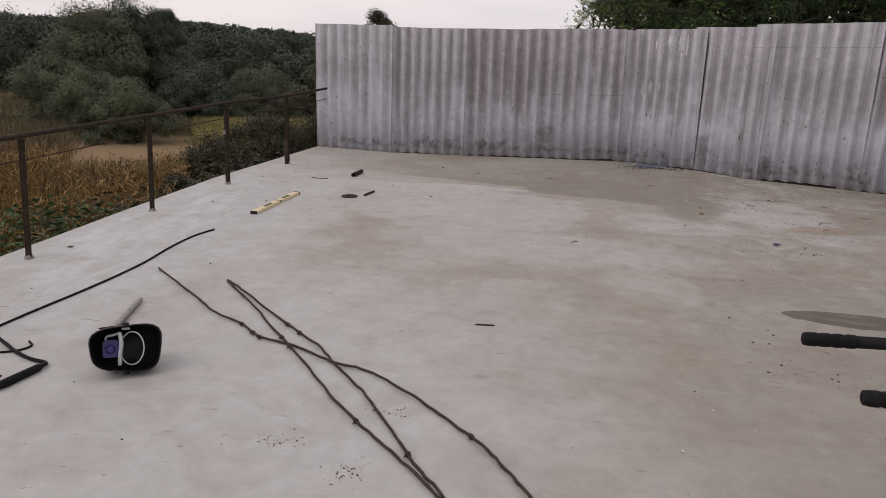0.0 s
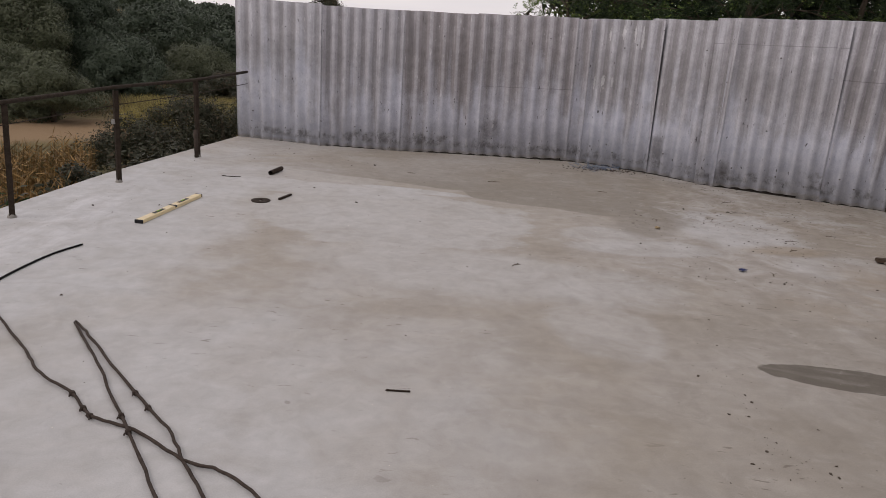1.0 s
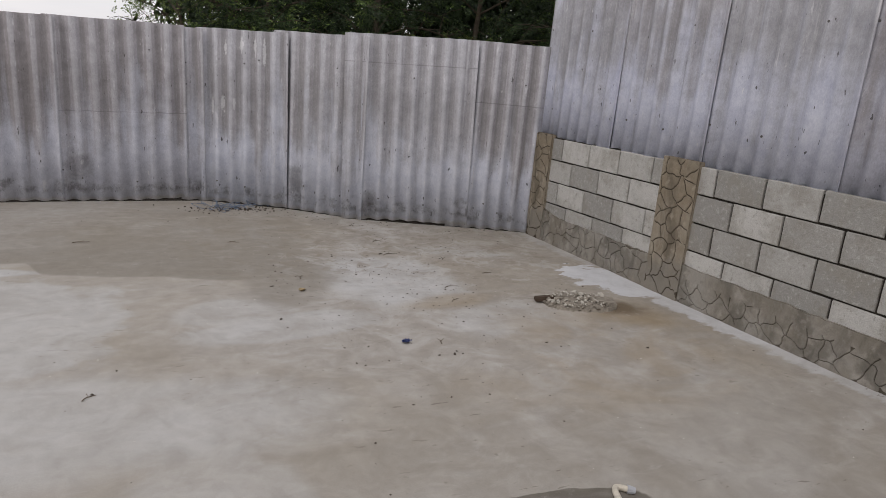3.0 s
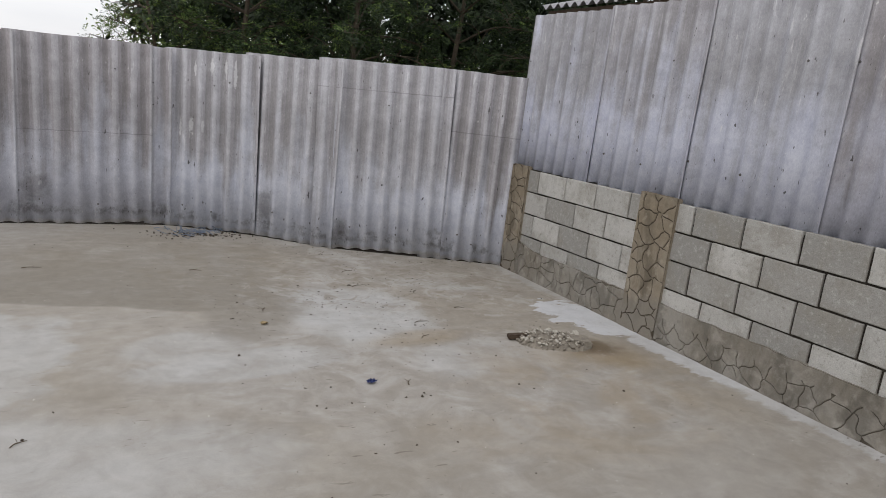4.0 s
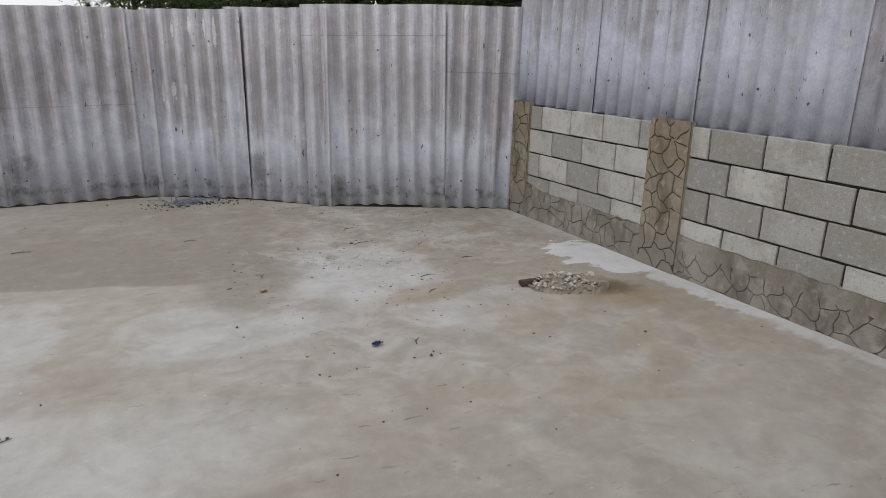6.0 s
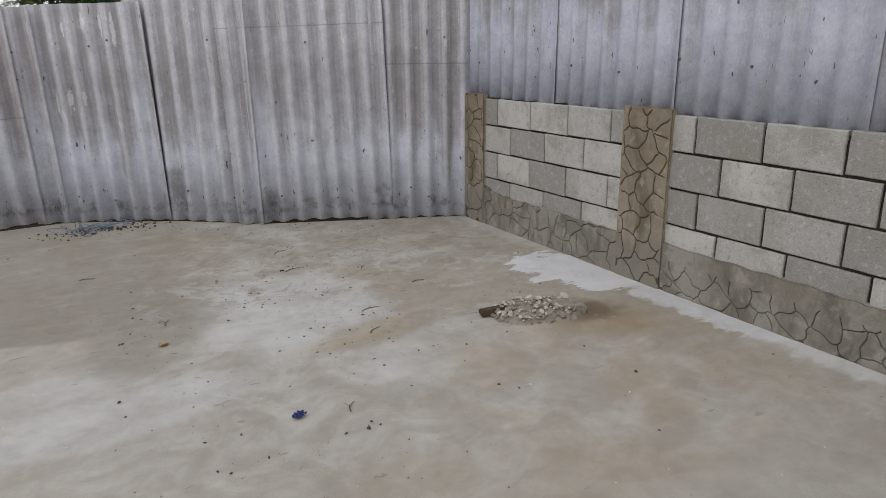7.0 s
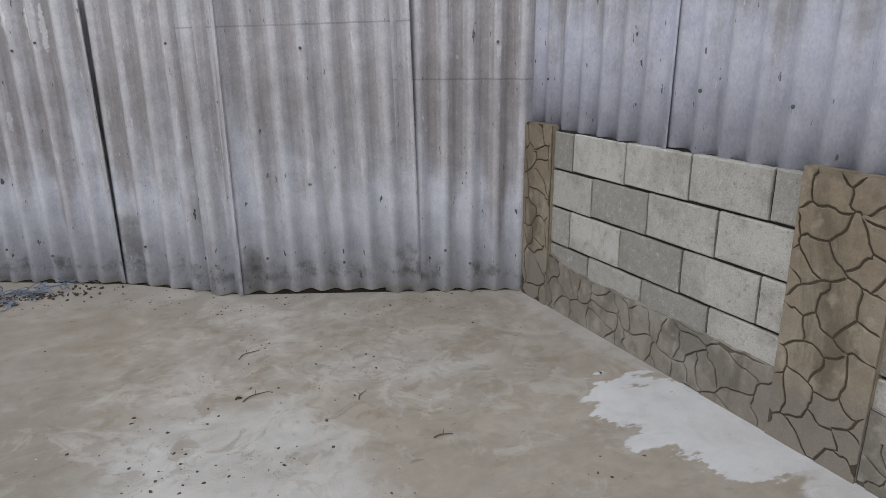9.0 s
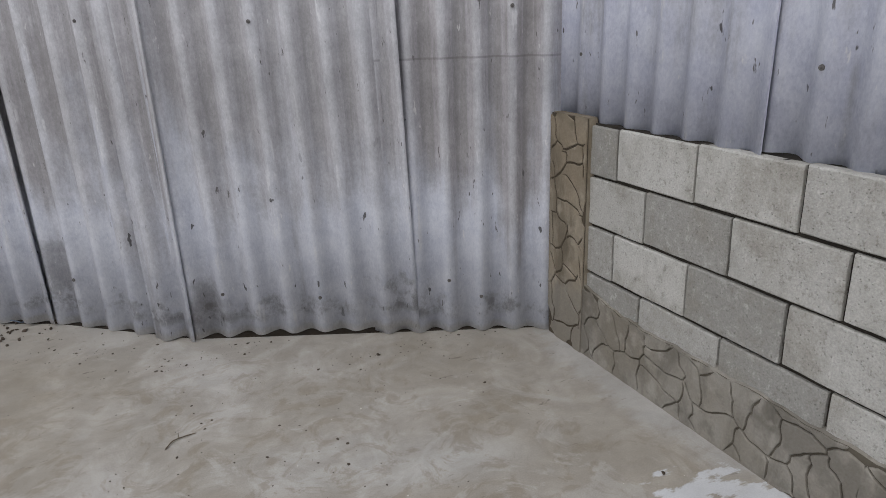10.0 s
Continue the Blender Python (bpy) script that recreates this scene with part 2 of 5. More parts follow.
    h = n.math("ADD", n.math("ADD", n.math("MULTIPLY", trowel, 0.7), n.math("MULTIPLY", scrape, 0.5)), n.math("ADD", n.math("MULTIPLY", smudge, 0.25), n.math("ADD", n.math("MULTIPLY", fine, 0.2), n.math("MULTIPLY", grit, 0.08))))
    return n.done(col, rough, h, 0.35, 0.009)


def slate(name, marks=False, cool=0.0, foot=0.0, pale=0.0, scribe=None, mould=None):
    """Weathered fibre-cement corrugated sheet; local x runs across, z up, y out."""
    n = Nodes(name, 0.9, 0.2)
    x, y, z = n.xyz()
    z = n.math("SUBTRACT", z, foot)
    v = n.vec((1, 1, 1), shift=37.0)
    streak = n.noise(7, 5, 0.6, n.vec((1, 0.2, 0.10), shift=23.0, source=v))
    thin = n.noise(55, 5, 0.7, n.vec((1, 0.3, 0.05), shift=11.0, source=v))
    dash = n.noise(48, 3, 0.6, n.vec((1, 0.5, 0.25), shift=17.0, source=v))
    blot = n.noise(2.0, 6, 0.6, v)
    cloud = n.noise(9, 6, 0.7, v)
    fine = n.noise(120, 3, 0.75, n.vec((1, 1, 0.5), source=v))
    tone = n.math("MULTIPLY", n.math("SUBTRACT", n.rand(), 0.5), 0.7)
    c = cool
    base = n.mix(n.step(blot, 0.36, 0.62), (0.288 - 0.01 * c, 0.272 + 0.006 * c, 0.278 + 0.018 * c), (0.348 - 0.01 * c, 0.334 + 0.006 * c, 0.346 + 0.018 * c))
    base = n.mix(n.math("ADD", n.step(streak, 0.46, 0.70, 0.0, 0.6), n.math("MULTIPLY", tone, 0.5), clamp=True), base, (0.46, 0.462, 0.50))
    base = n.mix(n.step(streak, 0.44, 0.26, 0.0, 0.45 - 0.2 * c), base, (0.218, 0.203, 0.206))
    base = n.mix(n.step(thin, 0.54, 0.70, 0.0, 0.5 - 0.2 * c), base, (0.19, 0.178, 0.172))
    base = n.mix(n.step(thin, 0.45, 0.30, 0.0, 0.55), base, (0.56, 0.56, 0.58))
    if pale > 0:
        base = n.mix(pale, base, (0.49, 0.50, 0.545))
    if pale < 0:
        base = n.mix(-pale, base, (0.252, 0.232, 0.232))
    # crests paler and grooves darker: wave shading painted over rubbing and grime
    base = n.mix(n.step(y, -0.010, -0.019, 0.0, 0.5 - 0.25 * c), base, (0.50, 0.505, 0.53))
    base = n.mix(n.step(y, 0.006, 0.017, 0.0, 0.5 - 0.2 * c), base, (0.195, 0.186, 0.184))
    # bluish washed patches in the lower half, uneven
    wash = n.math("MULTIPLY", n.step(n.math("ADD", n.math("ADD", z, n.math("MULTIPLY", n.math("SUBTRACT", blot, 0.5), 1.6)), n.math("MULTIPLY", n.math("SUBTRACT", streak, 0.5), -2.0)), 1.12, 0.32), n.step(streak, 0.22, 0.44))
    base = n.mix(n.math("MULTIPLY", wash, 0.90 - 0.05 * c), base, (0.55 - 0.03 * c, 0.572 - 0.03 * c, 0.645 + 0.005 * c))
    base = n.mix(n.math("MULTIPLY", tone, 1.2, clamp=True), base, (0.47, 0.475, 0.50))
    base = n.mix(n.math("MULTIPLY", tone, -0.9, clamp=True), base, (0.240, 0.211, 0.210))
    # faint pencil line across the sheet, broken here and there
    if scribe:
        off = n.math("ABSOLUTE", n.math("SUBTRACT", z, n.math("ADD", n.math("MULTIPLY", blot, 0.012), scribe - 0.006)))
        base = n.mix(n.math("MULTIPLY", n.step(off, 0.006, 0.0025), n.step(blot, 0.36, 0.5, 0.05, 0.40)), base, (0.13, 0.12, 0.12))
    if mould:
        w = n.math("MULTIPLY", n.math("SUBTRACT", n.noise(9, 5, 0.6, v), 0.5), 2.2)
        base = n.mix(n.math("MULTIPLY", n.spot(x, z, mould[0], mould[1], 0.085, 0.15, 0, w, 0.6), 0.5), base, (0.155, 0.145, 0.14))
    # mud splash and mould with a ragged top
    spl = n.math("ADD", z, n.math("MULTIPLY", n.math("SUBTRACT", n.noise(4.2, 6, 0.65, v), 0.5), 0.75))
    splash = n.math("MULTIPLY", n.math("MULTIPLY", n.step(spl, 0.20, 0.09), n.step(z, 0.06, 0.11)), n.step(cloud, 0.60, 0.40))
    base = n.mix(n.math("MULTIPLY", splash, 0.60 if not c else 0.08), base, (0.15, 0.14, 0.132))
    low = n.math("MULTIPLY", n.step(n.math("ADD", z, n.math("MULTIPLY", cloud, 0.08)), 0.09, 0.05), 0.55 if not c else 0.0)
    base = n.mix(low, base, (0.46, 0.435, 0.395))
    # lichen specks and drip dashes
    base = n.mix(n.math("MULTIPLY", n.step(dash, 0.68, 0.73), 0.85), base, (0.09, 0.082, 0.078))
    base = n.mix(n.math("MULTIPLY", n.step(dash, 0.32, 0.25), 0.6), base, (0.70, 0.69, 0.68))
    # black drip ticks, thick in the washed lower half; whitish streaks on the crests only
    tick = n.noise(30, 2, 0.5, n.vec((1, 0.4, 0.42), (3, 0, 5), shift=29.0, source=v))
    base = n.mix(n.math("MULTIPLY", n.step(tick, 0.715, 0.745), n.step(n.math("ABSOLUTE", n.math("SUBTRACT", z, 0.42)), 0.5, 0.2, 0.12, 0.85)), base, (0.05, 0.047, 0.045))
    crest_streak = n.noise(24, 4, 0.65, n.vec((1, 0.4, 0.16), (1, 0, 2), shift=31.0, source=v))
    base = n.mix(n.math("MULTIPLY", n.step(crest_streak, 0.60, 0.68), n.step(y, 0.0, -0.016, 0.0, 0.6)), base, (0.62, 0.62, 0.635))
    if marks:
        for cx, cz, rx, rz in ((0.17, 0.97, 0.022, 0.075), (0.27, 0.99, 0.02, 0.06), (0.39, 1.0, 0.012, 0.06), (0.30, 1.52, 0.02, 0.06), (0.47, 1.55, 0.028, 0.07), (0.60, 1.53, 0.02, 0.08), (0.69, 1.5, 0.014, 0.12)):
            w = n.math("MULTIPLY", n.math("SUBTRACT", n.noise(42, 4, 0.65, v), 0.5), 2.6)
            base = n.mix(n.math("MULTIPLY", n.spot(x, z, cx, cz, rx * 0.8, rz, 0, w, 0.2), 0.62), base, (0.68, 0.685, 0.69))
    base = n.mix(0.6, base, n.mix(n.step(cloud, 0.25, 0.75), (0.38, 0.38, 0.38), (0.62, 0.62, 0.62)), "OVERLAY")
    base = n.mix(0.42, base, n.mix(fine, (0.12, 0.12, 0.12), (0.88, 0.88, 0.88)), "OVERLAY")
    h = n.math("ADD", n.math("MULTIPLY", fine, 0.5), n.math("MULTIPLY", thin, 0.4))
    return n.done(base, n.step(blot, 0.3, 0.7, 0.8, 0.95), h, 0.35, 0.005)


def block_stuff():
    n = Nodes("cast_concrete_block", 0.92, 0.2)
    v = n.vec((1, 1, 1), shift=51.0)
    blot, mid, fine = n.noise(5, 6, 0.62, v), n.noise(34, 6, 0.72, v), n.noise(150, 3, 0.7, v)
    pits = n.voro(75, v)
    col = n.mix(n.step(n.rand(), 0.1, 0.95), (0.295, 0.288, 0.268), (0.50, 0.492, 0.464))
    col = n.mix(n.step(blot, 0.44, 0.66, 0.0, 0.6), col, (0.275, 0.258, 0.222))
    col = n.mix(n.step(mid, 0.52, 0.74, 0.0, 0.5), col, (0.62, 0.612, 0.58))
    col = n.mix(n.step(mid, 0.46, 0.3, 0.0, 0.65), col, (0.22, 0.207, 0.178))
    col = n.mix(n.step(pits, 0.22, 0.05, 0.0, 0.55), col, (0.17, 0.16, 0.14))
    col = n.mix(0.5, col, n.mix(fine, (0.1, 0.1, 0.1), (0.9, 0.9, 0.9)), "OVERLAY")
    col = n.mix(n.step(n.noise(2.2, 4, 0.6, n.vec((1, 1, 1), (4, 2, 9))), 0.5, 0.68, 0.0, 0.4), col, (0.235, 0.225, 0.20))
    h = n.math("ADD", n.math("MULTIPLY", mid, 0.5), n.math("ADD", n.math("MULTIPLY", fine, 0.4), n.step(pits, 0.0, 0.25, 0.0, 0.4)))
    return n.done(col, 0.92, h, 0.85, 0.008)


def plaster(name, a, b, grime=0.0, smear=0.0):
    n = Nodes(name, 0.85, 0.25)
    v = n.vec((1, 1, 1), shift=19.0)
    big, mid, fine = n.noise(1.7, 5, 0.6), n.noise(11, 5, 0.65, v), n.noise(110, 3, 0.7, v)
    col = n.mix(n.step(big, 0.38, 0.62), a, b)
    col = n.mix(n.step(mid, 0.5, 0.75, 0.0, 0.5), col, tuple(min(1, c * 1.5) for c in a))
    col = n.mix(n.step(mid, 0.45, 0.25, 0.0, 0.45), col, tuple(c * 0.55 for c in a))
    col = n.mix(n.step(n.noise(3.3, 5, 0.6), 0.52, 0.62, 0.0, 0.6), col, tuple(c * 0.58 for c in a))
    if grime:
        # damp dirt in vertical tongues, and rubbed pale spots
        tongue = n.noise(5.5, 6, 0.65, n.vec((1, 1, 0.35), (2, 7, 1)), 0.6)
        col = n.mix(n.step(tongue, 0.47, 0.66, 0.0, grime), col, tuple(c * 0.50 for c in a))
        col = n.mix(n.step(n.noise(8, 5, 0.6, n.vec((1, 1, 1), (6, 1, 3))), 0.54, 0.68, 0.0, 0.45), col, tuple(min(1, c * 1.35) for c in b))
    if smear:
        # grey cement wiped over the foot
        _, _, z = n.xyz()
        low = n.math("ADD", z, n.math("MULTIPLY", n.math("SUBTRACT", n.noise(5, 5, 0.6), 0.5), 0.35))
        col = n.mix(n.step(low, smear + 0.05, smear - 0.07, 0.0, 0.75), col, (0.215, 0.200, 0.172))
    col = n.mix(0.3, col, n.mix(fine, (0.15, 0.15, 0.15), (0.85, 0.85, 0.85)), "OVERLAY")
    return n.done(col, 0.85, n.math("ADD", mid, n.math("MULTIPLY", fine, 0.5)), 0.6, 0.008)


def plain(name, colour, rough=0.8, metal=0.0, var=0.35, scale=14.0, spec=0.3, bump=0.2):
    n = Nodes(name, rough, spec)
    n.bsdf.inputs["Metallic"].default_value = metal
    v = n.vec((1, 1, 1), shift=13.0)
    a, b = n.noise(scale, 5, 0.65, v), n.noise(scale * 9, 3, 0.6, v)
    col = n.mix(n.step(a, 0.35, 0.68, 0.0, var), colour, tuple(c * 0.45 for c in colour))
    col = n.mix(n.step(b, 0.55, 0.8, 0.0, var * 0.8), col, tuple(min(1, c * 1.6 + 0.02) for c in colour))
    return n.done(col, n.step(a, 0.3, 0.7, rough * 0.85, min(1, rough * 1.12)), n.math("ADD", a, b), bump, 0.004)


def leafage(name, dark, light, dry=None):
    n = Nodes(name, 0.6, 0.25)
    g = n.nt.nodes.new("ShaderNodeNewGeometry").outputs["Random Per Island"]
    col = n.mix(n.step(g, 0.05, 0.95), dark, light)
    patch = n.noise(0.7, 3, 0.5)
    col = n.mix(n.step(patch, 0.35, 0.7, 0.0, 0.55), col, tuple(c * 0.55 for c in dark))
    if dry:
        col = n.mix(n.math("GREATER_THAN", g, 0.86), col, dry)
    return n.done(col, 0.6)


def grass_ground():
    n = Nodes("field_ground", 0.95, 0.1)
    a, b, c = n.noise(0.05, 5, 0.6), n.noise(0.5, 6, 0.65), n.noise(6, 5, 0.7)
    col = n.mix(n.step(a, 0.4, 0.6), (0.10, 0.088, 0.045), (0.19, 0.145, 0.08))
    col = n.mix(n.step(b, 0.45, 0.7, 0.0, 0.7), col, (0.24, 0.20, 0.09))
    col = n.mix(n.step(c, 0.4, 0.7, 0.0, 0.6), col, (0.06, 0.06, 0.03))
    x, y, _ = n.xyz()
    path = n.spot(x, y, -10.6, 18.6, 5.0, 2.3, 35, n.math("MULTIPLY", n.math("SUBTRACT", b, 0.5), 0.8), 0.25)
    col = n.mix(path, col, (0.25, 0.175, 0.105))
    return n.done(col, 0.95, c, 0.5, 0.05)


M = {
    "floor": concrete_floor(),
    "slab_side": plaster("rough_slab_edge", (0.30, 0.285, 0.26), (0.22, 0.205, 0.18)),
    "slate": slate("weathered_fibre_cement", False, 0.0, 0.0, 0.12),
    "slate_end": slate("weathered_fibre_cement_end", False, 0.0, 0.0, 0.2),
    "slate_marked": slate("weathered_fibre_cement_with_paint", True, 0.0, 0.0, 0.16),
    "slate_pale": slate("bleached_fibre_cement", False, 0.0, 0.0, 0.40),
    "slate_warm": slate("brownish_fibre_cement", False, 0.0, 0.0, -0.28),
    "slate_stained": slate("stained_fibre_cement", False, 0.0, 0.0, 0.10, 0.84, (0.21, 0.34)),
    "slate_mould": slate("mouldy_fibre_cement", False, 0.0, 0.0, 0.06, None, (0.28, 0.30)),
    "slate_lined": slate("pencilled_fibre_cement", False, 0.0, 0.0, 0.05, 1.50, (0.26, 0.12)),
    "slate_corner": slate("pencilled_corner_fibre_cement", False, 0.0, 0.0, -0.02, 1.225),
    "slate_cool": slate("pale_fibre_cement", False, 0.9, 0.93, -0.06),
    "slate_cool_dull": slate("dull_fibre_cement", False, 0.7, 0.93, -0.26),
    "block": block_stuff(),
    "mortar": plaster("dark_mortar_joint", (0.046, 0.040, 0.032), (0.028, 0.024, 0.019)),
    "stone": plaster("stamped_stone_render", (0.228, 0.190, 0.138), (0.325, 0.288, 0.228), 0.75, 0.26),
    "groove": plaster("groove_render", (0.07, 0.056, 0.04), (0.10, 0.083, 0.06)),
    "plinth_stone": plaster("stamped_plinth_render", (0.205, 0.185, 0.152), (0.295, 0.278, 0.245), 0.55),
    "groove_soft": plaster("shallow_groove_render", (0.095, 0.082, 0.062), (0.13, 0.115, 0.092)),
    "rust_dark": plain("dark_rusty_steel", (0.040, 0.029, 0.021), 0.8, 0.1, 0.6, 30, 0.15),
    "nail_head": plain("dull_nail_washer", (0.16, 0.15, 0.145), 0.6, 0.3, 0.4, 60),
    "rebar": plain("brown_wire_rod", (0.06, 0.045, 0.036), 0.8, 0.1, 0.6, 40, 0.2),
    "galv": plain("dull_galvanised_steel", (0.36, 0.35, 0.33), 0.55, 0.6, 0.4, 25),
    "black_plastic": plain("black_plastic", (0.010, 0.010, 0.011), 0.5, 0, 0.2, 30, 0.3),
    "black_tube": plain("black_painted_tube", (0.012, 0.011, 0.012), 0.55, 0.0, 0.3, 30, 0.15),
    "rubber": plain("black_rubber", (0.010, 0.010, 0.010), 0.75, 0, 0.3, 50, 0.15),
    "tray": plain("green_painted_steel", (0.06, 0.1, 0.06), 0.5, 0.2, 0.4, 12),
    "purple": plain("purple_plastic", (0.075, 0.065, 0.27), 0.4, 0, 0.2, 20, 0.5),
    "grey_strap": plain("grey_plastic_strap", (0.42, 0.43, 0.45), 0.5, 0, 0.2, 30),
    "yellow": plain("cream_yellow_aluminium", (0.72, 0.60, 0.36), 0.45, 0.0, 0.25, 20, 0.4),
    "vial": plain("green_vial", (0.25, 0.4, 0.12), 0.2, 0, 0.1, 20, 0.5),
    "hose": plain("dirty_white_hose", (0.62, 0.57, 0.47), 0.55, 0, 0.45, 22),
    "gravel": plain("crushed_stone", (0.285, 0.255, 0.21), 0.95, 0, 0.6, 30),
    "brick": plain("yellowish_rubble", (0.40, 0.31, 0.18), 0.95, 0, 0.5, 40),
    "wood": plain("dark_wet_wood", (0.075, 0.052, 0.035), 0.8, 0, 0.6, 25),
    "twig": plain("dry_twig", (0.11, 0.08, 0.05), 0.9, 0, 0.5, 40),
    # near-black colour for the strip behind the fence, standing in for gap shade
    "soil": plain("gap_dark", (0.035, 0.027, 0.02), 0.95, 0, 0.5, 20, 0.1),
    "crumb": plain("dark_crumb", (0.085, 0.066, 0.05), 0.9, 0, 0.5, 60),
    "chipping": plain("grey_chipping", (0.50, 0.47, 0.41), 0.95, 0, 0.4, 50),
    "chalk": plain("pale_stone_chip", (0.68, 0.65, 0.58), 0.9, 0, 0.3, 60),
    "blue": plain("blue_plastic", (0.04, 0.06, 0.20), 0.45, 0, 0.3, 40, 0.4),
    "twine": plain("faded_blue_twine", (0.19, 0.235, 0.31), 0.8, 0, 0.5, 60),
    "bark": plain("grey_brown_bark", (0.085, 0.068, 0.05), 0.95, 0, 0.6, 12, 0.2, 0.6),
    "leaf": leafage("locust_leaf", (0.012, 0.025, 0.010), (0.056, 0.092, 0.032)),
    # leaf copy darkened for trees that stand in shade
    "leaf_shade": leafage("shaded_leaf", (0.010, 0.020, 0.009), (0.035, 0.056, 0.022)),
    "leaf_light": leafage("light_locust_leaf", (0.075, 0.14, 0.03), (0.21, 0.28, 0.07)),
    "willow": leafage("willow_leaf", (0.084, 0.098, 0.056), (0.114, 0.128, 0.074)),
    "hedge": leafage("dull_hedge_leaf", (0.034, 0.037, 0.021), (0.056, 0.059, 0.033), (0.085, 0.064, 0.038)),
    "far_leaf": leafage("far_wood_leaf", (0.047, 0.066, 0.042), (0.070, 0.090, 0.058)),
    "nettle": leafage("nettle_leaf", (0.022, 0.050, 0.017), (0.068, 0.118, 0.038)),
    "corn": leafage("dry_corn_leaf", (0.13, 0.078, 0.030), (0.46, 0.285, 0.105), (0.10, 0.085, 0.035)),
    "yellow_grass": leafage("yellowed_reed", (0.20, 0.17, 0.06), (0.40, 0.335, 0.115)),
    "dry_grass": leafage("rough_dry_grass", (0.11, 0.085, 0.045), (0.19, 0.145, 0.08), (0.09, 0.095, 0.045)),
    "ground": grass_ground(),
    "roof": slate("old_roof_slate", False, 0.2),
    "shed": plaster("shed_wall", (0.16, 0.14, 0.12), (0.11, 0.1, 0.09)),
}


# ---- building helpers ----
RNG = np.random.default_rng(7)


def mesh_of(name, bm):
    me = bpy.data.meshes.new(name)
    bm.normal_update()
    bm.to_mesh(me)
    bm.free()
    return me


def smooth(me, flag=True):
    me.polygons.foreach_set("use_smooth", [flag] * len(me.polygons))
    return me


def part(name, bm, material, parent, label="", soft=False):
    """Links a bmesh, or a mesh, as one mesh object under a thing or a part."""
    me = bm if isinstance(bm, bpy.types.Mesh) else mesh_of(name, bm)
    if soft:
        smooth(me)
    if not me.materials:
        me.materials.append(M[material])
    ob = new(name, me)
    ob.parent = parent
    if label:
        ob["label"] = label
    return ob


def thing(name, m, label, category, group="", kind=""):
    ob = new(name)
    ob.empty_display_size = 0.1
    ob.matrix_world = m
    return tagged(ob, label, category, group, kind)


def lone(name, bm, material, m, label, category, group="", kind="", soft=False):
    me = bm if isinstance(bm, bpy.types.Mesh) else mesh_of(name, bm)
    if soft:
        smooth(me)
    if not me.materials:
        me.materials.append(M[material])
    ob = new(name, me)
    ob.matrix_world = m
    return tagged(ob, label, category, group, kind)


def box(bm, x0, x1, y0, y1, z0, z1, bevel=0.0):
    vs = [bm.verts.new((x, y, z)) for x in (x0, x1) for y in (y0, y1) for z in (z0, z1)]
    fs = [bm.faces.new([vs[i] for i in f]) for f in ((0, 1, 3, 2), (4, 6, 7, 5), (0, 4, 5, 1), (2, 3, 7, 6), (0, 2, 6, 4), (1, 5, 7, 3))]
    if bevel:
        es = list({e for f in fs for e in f.edges})
        bmesh.ops.bevel(bm, geom=es, offset=bevel, segments=2, affect="EDGES")
    return bm


def tube(bm, points, radii, sides=8, caps=True):
    """A tube through points, with one radius or one for each."""
    pts = [Vector(p) for p in points]
    if not isinstance(radii, (list, tuple)):
        radii = [radii] * len(pts)
    rings, side = [], None
    for i, p in enumerate(pts):
        d = (pts[min(i + 1, len(pts) - 1)] - pts[max(i - 1, 0)]).normalized()
        if side is None:
            side = d.cross(Vector((0, 0, 1)) if abs(d.z) < 0.9 else Vector((1, 0, 0))).normalized()
        side = (side - d * side.dot(d)).normalized()
        up = d.cross(side)
        rings.append([bm.verts.new(p + radii[i] * (math.cos(a) * side + math.sin(a) * up)) for a in (2 * math.pi * k / sides for k in range(sides))])
    for a, b in zip(rings, rings[1:]):
        for k in range(sides):
            bm.faces.new((a[k], a[(k + 1) % sides], b[(k + 1) % sides], b[k]))
    if caps:
        bm.faces.new(rings[0][::-1])
        bm.faces.new(rings[-1])
    return bm


def glide(points, steps=5):
    """A smooth line (Catmull-Rom) through points."""
    p = [Vector(q) for q in points]
    p = [2 * p[0] - p[1], *p, 2 * p[-1] - p[-2]]
    out = []
    for a, b, c, d in zip(p, p[1:], p[2:], p[3:]):
        for k in range(steps):
            t = k / steps
            out.append(0.5 * (2 * b + (c - a) * t + (2 * a - 5 * b + 4 * c - d) * t * t + (3 * b - a - 3 * c + d) * t ** 3))
    return out + [p[-2]]


def cards(name, centre, u, v):
    """One mesh of many small four-sided leaves: centres and half axes as N x 3 arrays; a leaf is a pointed lozenge."""
    n = len(centre)
    verts = np.stack([centre - u, centre + v - 0.15 * u, centre + u, centre - v - 0.15 * u], 1).reshape(-1, 3)
    me = bpy.data.meshes.new(name)
    me.vertices.add(4 * n)
    me.vertices.foreach_set("co", verts.astype(np.float32).ravel())
    me.loops.add(4 * n)
    me.loops.foreach_set("vertex_index", np.arange(4 * n, dtype=np.int32))
    me.polygons.add(n)
    me.polygons.foreach_set("loop_start", np.arange(0, 4 * n, 4, dtype=np.int32))
    me.update(calc_edges=True)
    return me


def unit(a):
    return a / np.linalg.norm(a, axis=1, keepdims=True)


def rand_dirs(n):
    return unit(RNG.normal(size=(n, 3)))


# ---- ground, slab and far land ----
def rise(a, b, x):
    t = np.clip((x - a) / (b - a), 0, 1)
    return t * t * (3 - 2 * t)


